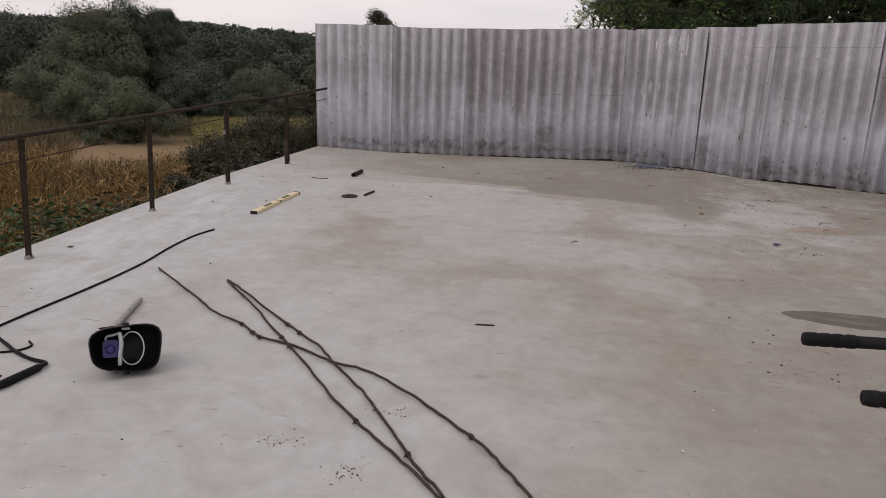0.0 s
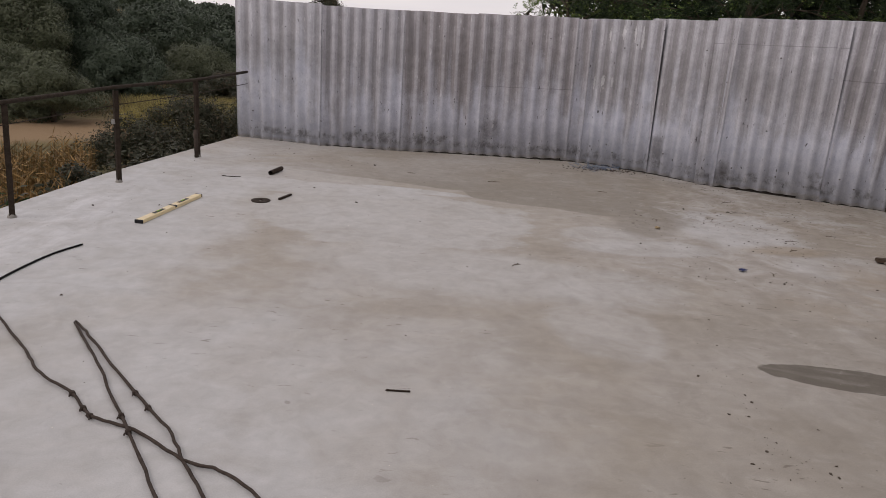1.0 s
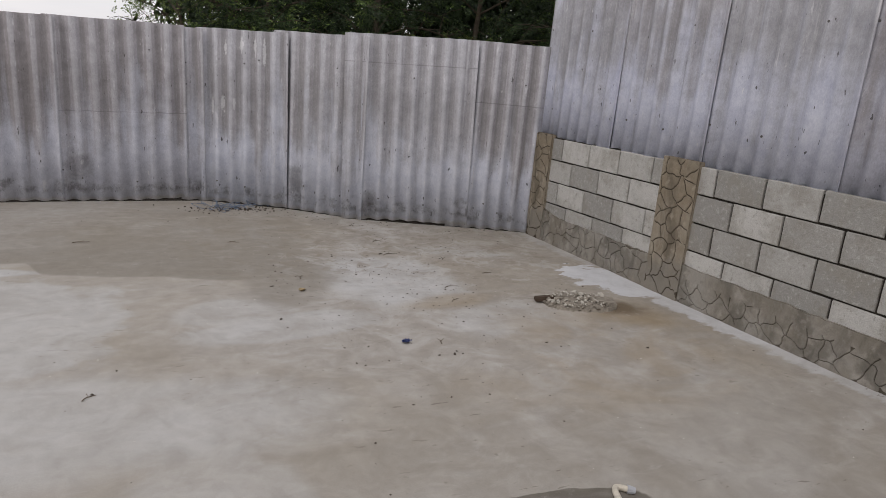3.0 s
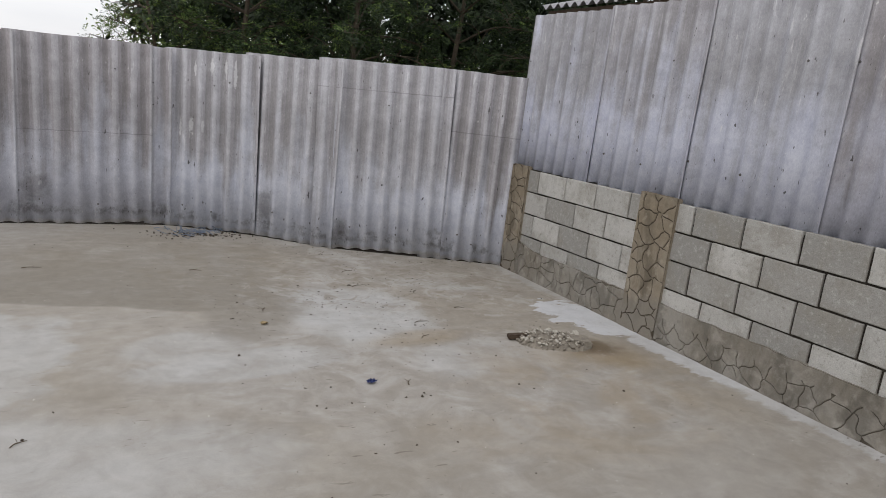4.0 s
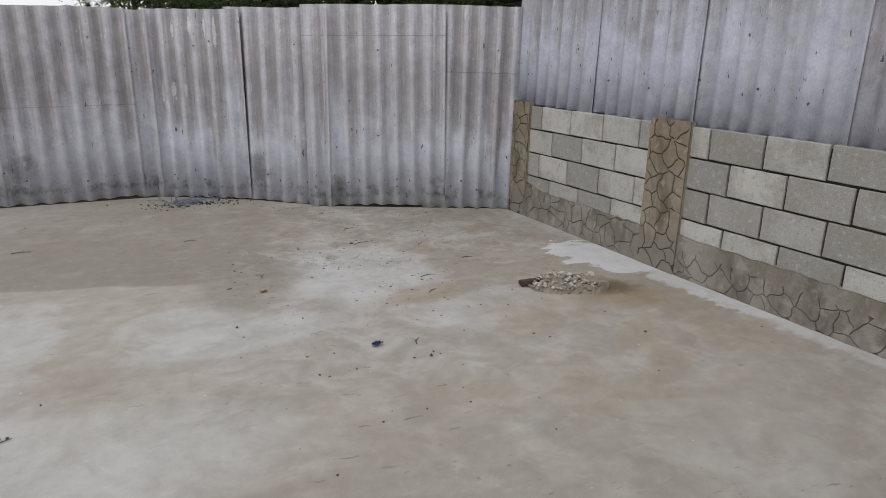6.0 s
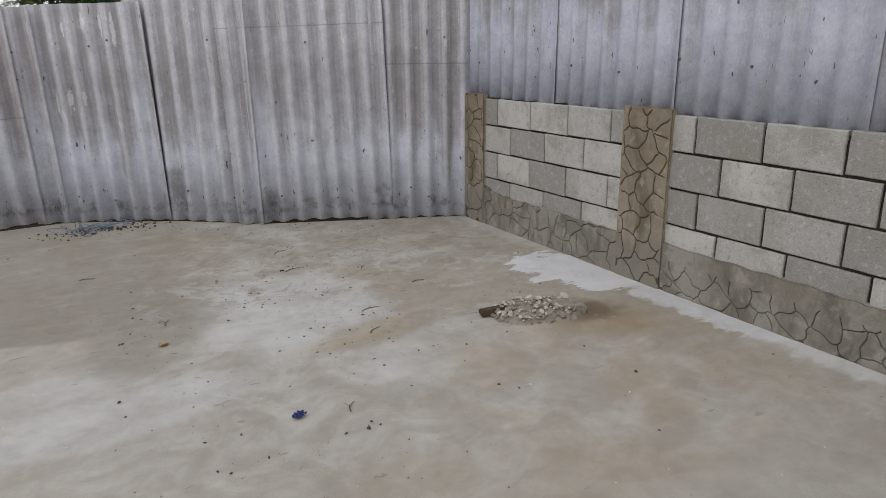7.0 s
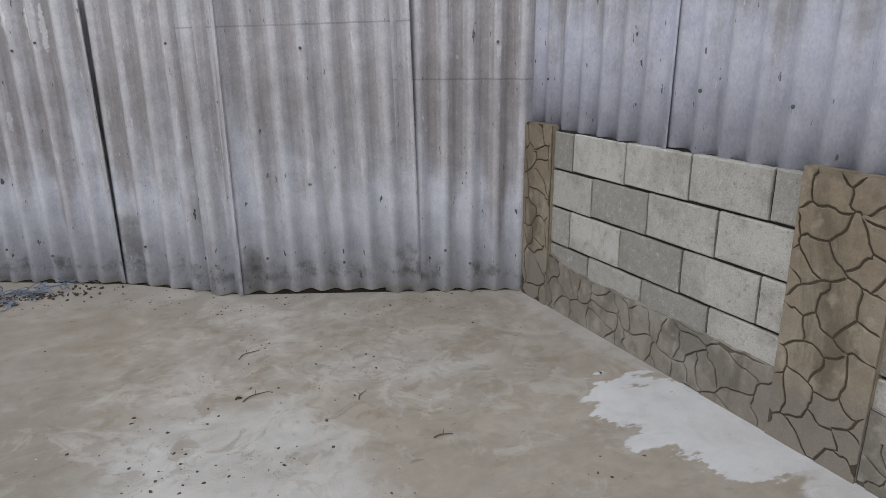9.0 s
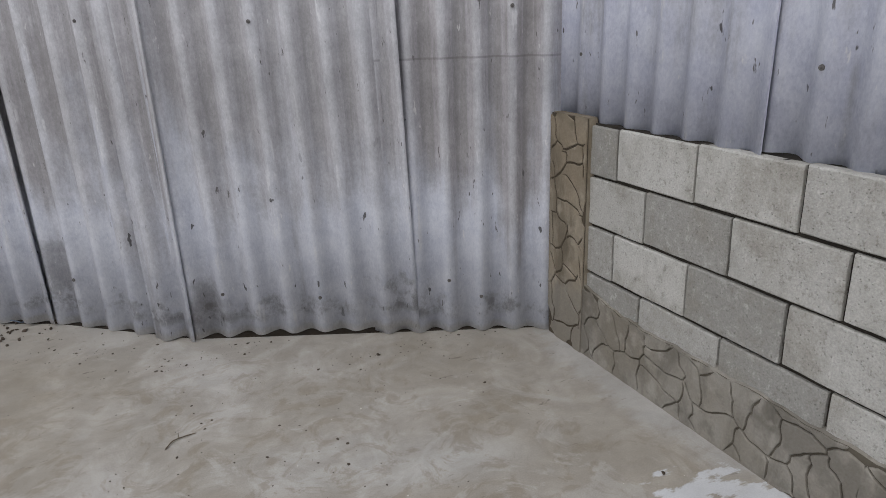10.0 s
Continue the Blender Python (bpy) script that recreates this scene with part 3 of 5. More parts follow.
def land(x, y):
    """Height of the open ground."""
    r = np.hypot(x, y)
    h = -1.75 + 1.35 * rise(-2.5, 4.0, x + 0.0 * y)
    h = h + 0.25 * np.sin(x * 0.21 + 1.0) * np.cos(y * 0.17) * rise(4, 14, r)
    h = h - 0.9 * rise(14, 45, r) * rise(4, -6, x)
    az = np.arctan2(x, y)
    return h + rise(110, 420, r) * (1.0 + 6.5 * rise(-0.22, -0.55, az) + 0.5 * np.sin(az * 13))


def build_ground():
    radii = np.concatenate([np.linspace(0, 30, 31), np.geomspace(32, 2500, 50)])
    ang = np.linspace(0, 2 * np.pi, 97)[:-1]
    bm = bmesh.new()
    mid = bm.verts.new((0, 0, float(land(0.0, 0.0)) - 0.5))
    prev = None
    for r in radii[1:]:
        ring = []
        for a in ang:
            x, y = r * np.sin(a), r * np.cos(a)
            z = float(land(x, y))
            if -2.9 < x < 5.2 and -6 < y < 10:
                z -= 0.6
            ring.append(bm.verts.new((x, y, z)))
        for k in range(96):
            if prev is None:
                bm.faces.new((mid, ring[(k + 1) % 96], ring[k]))
            else:
                bm.faces.new((prev[k], prev[(k + 1) % 96], ring[(k + 1) % 96], ring[k]))
        prev = ring
    bmesh.ops.recalc_face_normals(bm, faces=bm.faces)
    lone("ground", bm, "ground", pose(0, 0, 0), "autumn field ground with dry grass and bare soil", "ground", kind="structure", soft=True)


build_ground()

SLAB = [(-2.95, -6.0), (-2.86, 3.0), (-2.80, 4.2), (-2.76, 5.4), (-2.68, 7.0), (-2.48, 8.5), (-2.33, 9.585), (-1.22, 9.335), (-0.24, 9.335), (0.72, 9.415), (1.98, 9.45), (2.73, 9.025), (3.335, 8.505), (4.28, 8.085), (5.1, 7.72), (5.1, -6.0)]


def build_slab():
    bm = bmesh.new()
    top = [bm.verts.new((x, y, 0)) for x, y in SLAB]
    low = [bm.verts.new((x, y, -0.16)) for x, y in SLAB]
    bm.faces.new(top)
    bm.faces.new(low[::-1])
    n = len(SLAB)
    for i in range(n):
        bm.faces.new((top[i], low[i], low[(i + 1) % n], top[(i + 1) % n]))
    bmesh.ops.recalc_face_normals(bm, faces=bm.faces)
    lone("floor", bm, "floor", pose(0, 0, 0), "trowelled grey concrete slab with damp and pale stains", "floor", kind="structure")
    bm = bmesh.new()
    inner = [(x + (0.08 if x < 0 else -0.05), y - 0.12 if y > 0 else y + 0.05) for x, y in SLAB]
    a = [bm.verts.new((x, y, -0.16)) for x, y in inner]
    b = [bm.verts.new((x, y, -2.6)) for x, y in inner]
    for i in range(n):
        bm.faces.new((a[i], b[i], b[(i + 1) % n], a[(i + 1) % n]))
    bmesh.ops.recalc_face_normals(bm, faces=bm.faces)
    lone("wall_terrace", bm, "slab_side", pose(0, 0, 0), "rough retaining wall under the raised slab", "wall", kind="structure")


build_slab()


# ---- corrugated sheets ----
def sheet_mesh(width, z0, z1, waves, amp=0.025, thick=0.007, ragged=0.006):
    """A corrugated sheet: x from 0 to width, y out, z up."""
    seg = waves * 8 + 4
    bm = bmesh.new()
    rows = (0.0, 0.34, 0.67, 1.0)
    ph = RNG.uniform(0, 6.28)
    front, back = [], []
    for r in rows:
        fr, bk = [], []
        for i in range(seg + 1):
            x = width * i / seg
            w = amp * math.cos(2 * math.pi * (waves + 0.5) * x / width)
            bow = 0.004 * math.sin(ph + 3 * r + 2 * x)
            zz = z0 + (z1 - z0) * r
            if r == 0.0:
                zz += ragged * math.sin(ph + 5.1 * x) + ragged * 0.5 * math.sin(2 * ph + 37 * x)
            if r == 1.0:
                zz += 0.002 * math.sin(ph + 9 * x)
            fr.append(bm.verts.new((x, w + bow, zz)))
            bk.append(bm.verts.new((x, w + bow + thick, zz)))
        front.append(fr)
        back.append(bk)
    for j in range(3):
        for i in range(seg):
            bm.faces.new((front[j][i], front[j][i + 1], front[j + 1][i + 1], front[j + 1][i])).smooth = True
            bm.faces.new((back[j][i], back[j + 1][i], back[j + 1][i + 1], back[j][i + 1])).smooth = True
        bm.faces.new((front[j][0], front[j + 1][0], back[j + 1][0], back[j][0]))
        bm.faces.new((front[j][seg], back[j][seg], back[j + 1][seg], front[j + 1][seg]))
    for i in range(seg):
        bm.faces.new((front[0][i], back[0][i], back[0][i + 1], front[0][i + 1]))
        bm.faces.new((front[3][i], front[3][i + 1], back[3][i + 1], back[3][i]))
    return mesh_of("sheet", bm)


def nail_mesh():
    bm = bmesh.new()
    tube(bm, [(0, 0.004, 0), (0, -0.002, 0)], [0.0085, 0.0075], 9)
    tube(bm, [(0, -0.001, 0), (0, -0.006, 0)], [0.0045, 0.003], 7)
    me = mesh_of("nail", bm)
    me.materials.append(M["nail_head"])
    return me


NAIL = nail_mesh()


def sheet(parent, a, b, z0, z1, material, lap=0.05, out=0.0, lean=0.0, nails=(), amp=0.025):
    """One sheet from a to b on the plan; its face looks to the right of a -> b turned towards the yard."""
    ax, bx = Vector((*a, 0)), Vector((*b, 0))
    d = (bx - ax).normalized()
    width = (bx - ax).length + lap
    waves = max(1, round(width / 0.148 - 0.5))
    me = sheet_mesh(width, z0, z1, waves, amp, 0.007 if amp > 0.018 else 0.0045)
    me.materials.append(M[material])
    ob = part("sheet", me, material, parent)
    yaw = math.degrees(math.atan2(d.y, d.x))
    ob.matrix_world = pose(ax.x, ax.y, 0, 0, 0, yaw) @ pose(0.012 - lap, out + 0.013, 0, 0, lean, math.degrees((-0.026 if amp > 0.018 else -0.013) / width))
    for fx, z in nails:
        k = max(1, min(waves - 1, round(fx * waves)))
        x = width * (k - 0.5) / (waves + 0.5)
        nail = part("nail", NAIL, "rust_dark", ob)
        nail.location = (x, -amp - 0.001, z)
    return ob


FENCE = [(-2.30, 9.56), (-1.22, 9.33), (-0.24, 9.33), (0.72, 9.41), (1.82, 9.45), (1.965, 9.44), (2.72, 9.02), (3.335, 8.50), (4.28, 8.08), (4.93, 7.78)]
TOPS = [1.665, 1.64, 1.645, 1.665, 1.675, 1.69, 1.725, 1.755, 1.785]
NAILS = [(0.2, 1.4), (0.65, 1.38), (0.35, 0.22), (0.75, 0.18), (0.85, 1.42), (0.15, 0.3), (0.5, 0.26)]


def build_fence():
    fence = thing("corrugated_fence", pose(1.0, 9.3, 0), "weathered grey corrugated fibre-cement fence along the slab", "fence")
    for i, (a, b) in enumerate(zip(FENCE, FENCE[1:])):
        if i == 4:
            b = (FENCE[5][0] + 0.03, FENCE[5][1])
        picks = [NAILS[(i * 3 + k) % 7] for k in range(4)] if i != 4 else [(0.5, 1.35), (0.5, 1.15)]
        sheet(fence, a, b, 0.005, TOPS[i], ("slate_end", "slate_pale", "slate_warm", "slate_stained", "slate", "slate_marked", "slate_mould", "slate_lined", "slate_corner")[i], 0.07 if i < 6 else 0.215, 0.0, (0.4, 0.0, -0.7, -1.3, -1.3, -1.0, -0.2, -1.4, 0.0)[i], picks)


build_fence()

def build_gap_backing():
    """Added dark strip behind the sheets, so the gap under them reads as shade."""
    bm = bmesh.new()
    rows = []
    for x, y in FENCE:
        n = Vector((0.12 if x < 1.9 else 0.5, 1.0, 0)).normalized()
        rows.append([bm.verts.new(Vector((x, y, z)) + n * d) for d, z in ((0.012, -0.30), (0.012, -0.006), (0.30, 0.01), (0.75, -0.06), (1.1, -0.5))])
    for a, b in zip(rows, rows[1:]):
        for k in range(4):
            bm.faces.new((a[k], b[k], b[k + 1], a[k + 1]))
    bmesh.ops.recalc_face_normals(bm, faces=bm.faces)
    lone("ground_bank", bm, "soil", pose(0, 0, 0), "dark strip added behind the corrugated fence to shade its foot gap", "earth", kind="structure")


build_gap_backing()


# ---- block wall with stamped plinth and pilasters ----
WX = 4.84
COURSE, FOOT = 0.2025, -0.022


def block_mesh(length, height, depth=0.04):
    """A cast block: a gently uneven face with worn, chipped borders, and its four sides."""
    bm = bmesh.new()
    nx, nz = max(3, round(length / 0.04)), 5
    k = RNG.uniform(0, 50)
    ys = [0.0, 0.006, *[length * i / nx for i in range(1, nx)], length - 0.006, length]
    zs = [0.0, 0.006, *[height * i / nz for i in range(1, nz)], height - 0.006, height]
    face = []
    for j, z in enumerate(zs):
        row = []
        for i, y in enumerate(ys):
            rim_y, rim_z = i in (0, len(ys) - 1), j in (0, len(zs) - 1)
            x = 0.0035 * noise.noise((y * 9 + k, z * 9, k)) + 0.0015 * noise.noise((y * 40 + k, z * 40, k))
            wear = 0.5 + 0.5 * noise.noise((y * 26 + k, z * 26, k + 3))
            yy, zz = y, z
            if rim_y:
                yy += (1 if i == 0 else -1) * (0.0005 + 0.0055 * wear ** 3)
                x += 0.006
            if rim_z:
                zz += (1 if j == 0 else -1) * (0.0005 + 0.0045 * wear ** 3)
                x += 0.006
            row.append(bm.verts.new((x, yy, zz)))
        face.append(row)
    for lo, hi in zip(face, face[1:]):
        for i in range(len(ys) - 1):
            bm.faces.new((lo[i], hi[i], hi[i + 1], lo[i + 1]))
    ring = face[0] + [r[-1] for r in face[1:-1]] + face[-1][::-1] + [r[0] for r in face[-2:0:-1]]
    back = [bm.verts.new((depth, v.co.y, v.co.z)) for v in ring]
    for i in range(len(ring)):
        j = (i + 1) % len(ring)
        bm.faces.new((ring[i], ring[j], back[j], back[i]))
    bmesh.ops.recalc_face_normals(bm, faces=bm.faces)
    me = mesh_of("block", bm)
    me.materials.append(M["block"])
    return me


FULL = [block_mesh(0.384, COURSE - 0.010) for _ in range(6)]


def stone_cells(w, h, size, seed, margin=0.0):
    """Uneven cells over a w x h panel, as lists of outline points with waved borders."""
    r = random.Random(seed)
    nx, ny = max(1, round(w / size)), max(1, round(h / size))
    pts = []
    for j in range(-1, ny + 1):
        for i in range(-1, nx + 1):
            pts.append(((i + 0.5 + 0.5 * (j % 2) - 0.25 + r.uniform(-0.42, 0.42)) * w / nx, (j + 0.5 + r.uniform(-0.42, 0.42)) * h / ny))
    cells = []
    for p in pts:
        poly = [(0, 0), (w, 0), (w, h), (0, h)]
        for q in pts:
            if q is p or math.dist(p, q) > 4 * size:
                continue
            mx, my, dx, dy = (p[0] + q[0]) / 2, (p[1] + q[1]) / 2, q[0] - p[0], q[1] - p[1]
            outp = []
            for a, b in zip(poly, poly[1:] + poly[:1]):
                sa, sb = (a[0] - mx) * dx + (a[1] - my) * dy, (b[0] - mx) * dx + (b[1] - my) * dy
                if sa <= 0:
                    outp.append(a)
                if sa * sb < 0:
                    t = sa / (sa - sb)
                    outp.append((a[0] + t * (b[0] - a[0]), a[1] + t * (b[1] - a[1])))
            poly = outp
            if len(poly) < 3:
                break
        if len(poly) >= 3:
            cells.append(poly)
    return cells


def stone_mesh(poly, w, h, gap, proud, seed, top=None):
    """A flat stamped stone: outline drawn in by the groove, borders waved, edge rounded."""
    fine = []
    for a, b in zip(poly, poly[1:] + poly[:1]):
        n = max(1, int(math.dist(a, b) / 0.018))
        fine += [(a[0] + (b[0] - a[0]) * k / n, a[1] + (b[1] - a[1]) * k / n) for k in range(n)]
    cx, cy = sum(p[0] for p in fine) / len(fine), sum(p[1] for p in fine) / len(fine)

    def wave(p):
        f = max(0, min(1, 25 * min(p[0], w - p[0], p[1], h - p[1])))
        a = 0.055 * noise.noise((p[0] * 7, p[1] * 7, seed)) + 0.022 * noise.noise((p[0] * 19, p[1] * 19, seed + 2.2))
        b = 0.055 * noise.noise((p[0] * 7, p[1] * 7, seed + 7.7)) + 0.022 * noise.noise((p[0] * 19, p[1] * 19, seed + 5.1))
        return (p[0] + f * a, p[1] + f * b)

    rim = [min(p[0], w - p[0], p[1], h - p[1]) < 1e-4 for p in fine]
    fine = [wave(p) for p in fine]
    if top:
        fine = [(p[0], p[1] * top(p[0]) / h) for p in fine]
    area = 0.5 * sum(a[0] * b[1] - b[0] * a[1] for a, b in zip(fine, fine[1:] + fine[:1]))
    if abs(area) < 0.0012:
        return None

    def inset(d):
        out = []
        n = len(fine)
        for i, p in enumerate(fine):
            a, b = fine[i - 1], fine[(i + 1) % n]
            tx, ty = b[0] - a[0], b[1] - a[1]
            l = math.hypot(tx, ty) or 1
            if rim[i]:
                out.append((p[0], p[1]))
                continue
            out.append((p[0] - ty / l * d * (1 if area > 0 else -1), p[1] + tx / l * d * (1 if area > 0 else -1)))
        return out

    bm = bmesh.new()
    rings = []
    for d, hgt in ((gap, 0.0), (gap + 0.0008, proud * 0.75), (gap + 0.0035, proud)):
        rings.append([bm.verts.new((-hgt - (0.002 * noise.noise((p[0] * 14, p[1] * 14, 3)) if hgt else 0), p[0], p[1])) for p in inset(d)])
    for a, b in zip(rings, rings[1:]):
        for k in range(len(a)):
            bm.faces.new((a[k], b[k], b[(k + 1) % len(a)], a[(k + 1) % len(a)]))
    bm.faces.new(rings[-1])
    bmesh.ops.recalc_face_normals(bm, faces=bm.faces)
    return mesh_of("stone", bm)


def stone_panel(parent, x, y0, w, z0, h, size, seed, material, gap=0.005, proud=0.009, top=None):
    for poly in stone_cells(w, h, size, seed):
        me = stone_mesh(poly, w, h, gap, proud, seed, top)
        if me:
            me.materials.append(M[material])
            ob = part("stone", me, material, parent)
            ob.location = (x, y0, z0)


def build_block_wall():
    bm = bmesh.new()
    box(bm, WX + 0.017, WX + 0.19, -6.0, 7.86, -0.06, COURSE * 5 + FOOT - 0.012)
    wall = lone("wall_block", bm, "mortar", pose(0, 0, 0), "low wall of grey concrete blocks with raked dark joints", "wall", kind="structure")
    r = random.Random(3)
    for row in range(5):
        z = COURSE * row + FOOT
        odd = row % 2 == 1
        # joints run from the corner; the two bays are coursed a little differently
        start = 7.40 if not odd else 7.235
        ys = [7.80, start]
        while ys[-1] > 6.1:
            ys.append(ys[-1] - 0.392)
        ys[-1] = 5.93
        s2 = (5.60, 5.415, 5.555, 5.43, 5.605)[row]
        ys.append(s2)
        while ys[-1] > -3.0:
            ys.append(ys[-1] - 0.396)
        for a, b in zip(ys, ys[1:]):
            length = a - b - 0.009
            me = FULL[r.randrange(6)] if abs(length - 0.383) < 0.006 else block_mesh(length, COURSE - 0.010)
            ob = part("block", me, "block", wall)
            ob.location = (WX + r.uniform(-0.002, 0.002), b + 0.0045, z + 0.005 + 0.011 * max(-1.5, min(2.0, 6.3 - (a + b) / 2)))
    # plinth
    for y0, y1, seed, ht in ((6.08, 7.56, 11, lambda s: 0.262 + 0.05 * max(0, s - 0.85) / 0.15), (2.8, 5.74, 12, lambda s: 0.275), (-3.0, 2.8, 13, lambda s: 0.275)):
        w = y1 - y0

        def top(s, w=w, ht=ht, seed=seed):
            return ht(max(0, min(1, s / w))) + 0.012 * noise.noise((s * 6, seed, 0)) + 0.008 * noise.noise((s * 23, seed, 4))

        bm = bmesh.new()
        n = int(w / 0.04)
        lo = [bm.verts.new((0, w * k / n, -0.02)) for k in range(n + 1)]
        hi = [bm.verts.new((0, w * k / n, top(w * k / n))) for k in range(n + 1)]
        hb = [bm.verts.new((0.03, w * k / n, top(w * k / n) + 0.004)) for k in range(n + 1)]
        for k in range(n):
            bm.faces.new((lo[k], lo[k + 1], hi[k + 1], hi[k]))
            bm.faces.new((hi[k], hi[k + 1], hb[k + 1], hb[k])).material_index = 1
        bmesh.ops.recalc_face_normals(bm, faces=bm.faces)
        pl = part("plinth", bm, "groove_soft", wall, "plinth of cement render stamped like rubble stone")
        pl.data.materials.append(M["plinth_stone"])
        pl.location = (WX - 0.012, y0, 0)
        if y0 > 6:
            stone_panel(pl, 0, 0, w, 0.0, 0.27, 0.115, seed, "plinth_stone", 0.0032, 0.007, lambda s, t=top: t(s) - 0.002)
        elif y0 > 0:
            # stamped below, smeared smooth above
            stone_panel(pl, 0, 0, w, 0.0, 0.20, 0.125, seed, "plinth_stone", 0.0028, 0.006, lambda s: 0.2 + 0.014 * noise.noise((s * 5, 2, 8)))
            bm = bmesh.new()
            rows = [[bm.verts.new((-0.0062 - 0.0015 * noise.noise((w * k / n * 8, z * 9, 5)), w * k / n, z if z > 0 else top(w * k / n))) for k in range(n + 1)] for z in (0.185, 0.21, 0.235, -1)]
            for lo_row, hi_row in zip(rows, rows[1:]):
                for k in range(n):
                    bm.faces.new((lo_row[k], lo_row[k + 1], hi_row[k + 1], hi_row[k]))
            bmesh.ops.recalc_face_normals(bm, faces=bm.faces)
            part("render_smear", bm, "plinth_stone", pl, "smooth smear of grey render above the stamped stones", soft=True)
    for y0, w, h, seed in ((7.555, 0.25, 1.0, 21), (5.745, 0.35, 1.02, 22)):
        bm = bmesh.new()
        box(bm, 0, 0.05, 0, w, -0.02, h, 0.006)
        pil = part("pilaster", bm, "stone", wall, "flat pilaster of brown render stamped like stone")
        pil.location = (WX - 0.020, y0, 0)
        bm = bmesh.new()
        box(bm, -0.0012, 0.004, 0.003, w - 0.003, 0.0, h - 0.003)
        part("groove_bed", bm, "groove", pil, "dark groove lines between stamped stones")
        stone_panel(pil, 0.0, 0.0005, w - 0.001, 0.0, h - 0.001, 0.112 if w < 0.3 else 0.13, seed, "stone", 0.0042, 0.006)


build_block_wall()


def build_upper_sheets():
    upper = thing("corrugated_screen", pose(WX + 0.03, 3, 1.0), "pale grey corrugated sheets standing on the block wall", "fence")
    seams = [7.86, 6.80, 5.80, 4.77, 3.79, 2.82, 1.85, 0.88, -0.1, -1.07, -2.0, -3.0]
    for i, (a, b) in enumerate(zip(seams, seams[1:])):
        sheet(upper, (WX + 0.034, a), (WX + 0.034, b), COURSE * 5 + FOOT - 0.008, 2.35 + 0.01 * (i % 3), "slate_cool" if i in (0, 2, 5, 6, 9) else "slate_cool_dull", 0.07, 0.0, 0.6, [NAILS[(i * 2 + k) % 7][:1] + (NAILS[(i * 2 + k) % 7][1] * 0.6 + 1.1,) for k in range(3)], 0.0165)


build_upper_sheets()


# ---- railing at the open edge ----
def build_railing():
    posts = [(-2.72, 1.20), (-2.67, 2.65), (-2.605, 4.05), (-2.53, 5.45), (-2.405, 6.70), (-2.25, 8.07)]
    rail = thing("railing", pose(0, 0, 0), "rusty steel pipe railing at the slab edge", "railing")
    rail_pts = [(-2.74, 0.0, 0.80), *[(x, y, 0.80 + 0.01 * math.sin(3 * y)) for x, y in posts], (-2.12, 9.34, 0.815)]
    tilt = [0.07, 0.07, 0.07, 0.046, 0.03, 0.01]
    rail_pts = [(x + d, y, z + 0.008) for (x, y, z), d in zip(rail_pts, (0.07, *tilt, 0.0))]
    part("handrail", tube(bmesh.new(), rail_pts, 0.0155, 10), "rust_dark", rail, soft=True)
    part("wire", tube(bmesh.new(), [(x, y, z - 0.13 - 0.02 * math.sin(5 * y)) for x, y, z in rail_pts], 0.004, 5), "rust_dark", rail)
    for i, (x, y) in enumerate(posts):
        bm = bmesh.new()
        box(bm, -0.018, 0.018, -0.018, -0.012, 0, 0.79)
        box(bm, -0.018, -0.012, -0.0119, 0.018, 0, 0.79)
        p = part("post", bm, "rust_dark", rail)
        p.matrix_world = pose(x, y, 0, 0, math.degrees(tilt[i] / 0.8), 0) @ pose(0, 0, 0, 0, 0, 12 * i)
        bm = bmesh.new()
        tube(bm, [(0, 0, -0.002), (0, 0, 0.012), (0.004, 0, 0.025)], [0.034, 0.028, 0.02], 9)
        base = part("mortar_collar", bm, "slab_side", p, "lump of cement round the post foot")
        base.parent = p
    # lighter stub added before the last post, for its brighter lower part
    bm = bmesh.new()
    tube(bm, [(-2.25, 8.03, 0.0), (-2.25, 8.03, 0.29)], 0.022, 10)
    part("pipe_stub", bm, "rebar", rail, "short lighter stub added before the lower part of a post", soft=True)
    bm = bmesh.new()
    box(bm, -0.014, 0.014, -0.012, 0.012, -0.02, 0.02, 0.003)
    c = part("clip", bm, "galv", rail, "pale clip on a post")
    c.location = (-2.40, 6.675, 0.53)


build_railing()


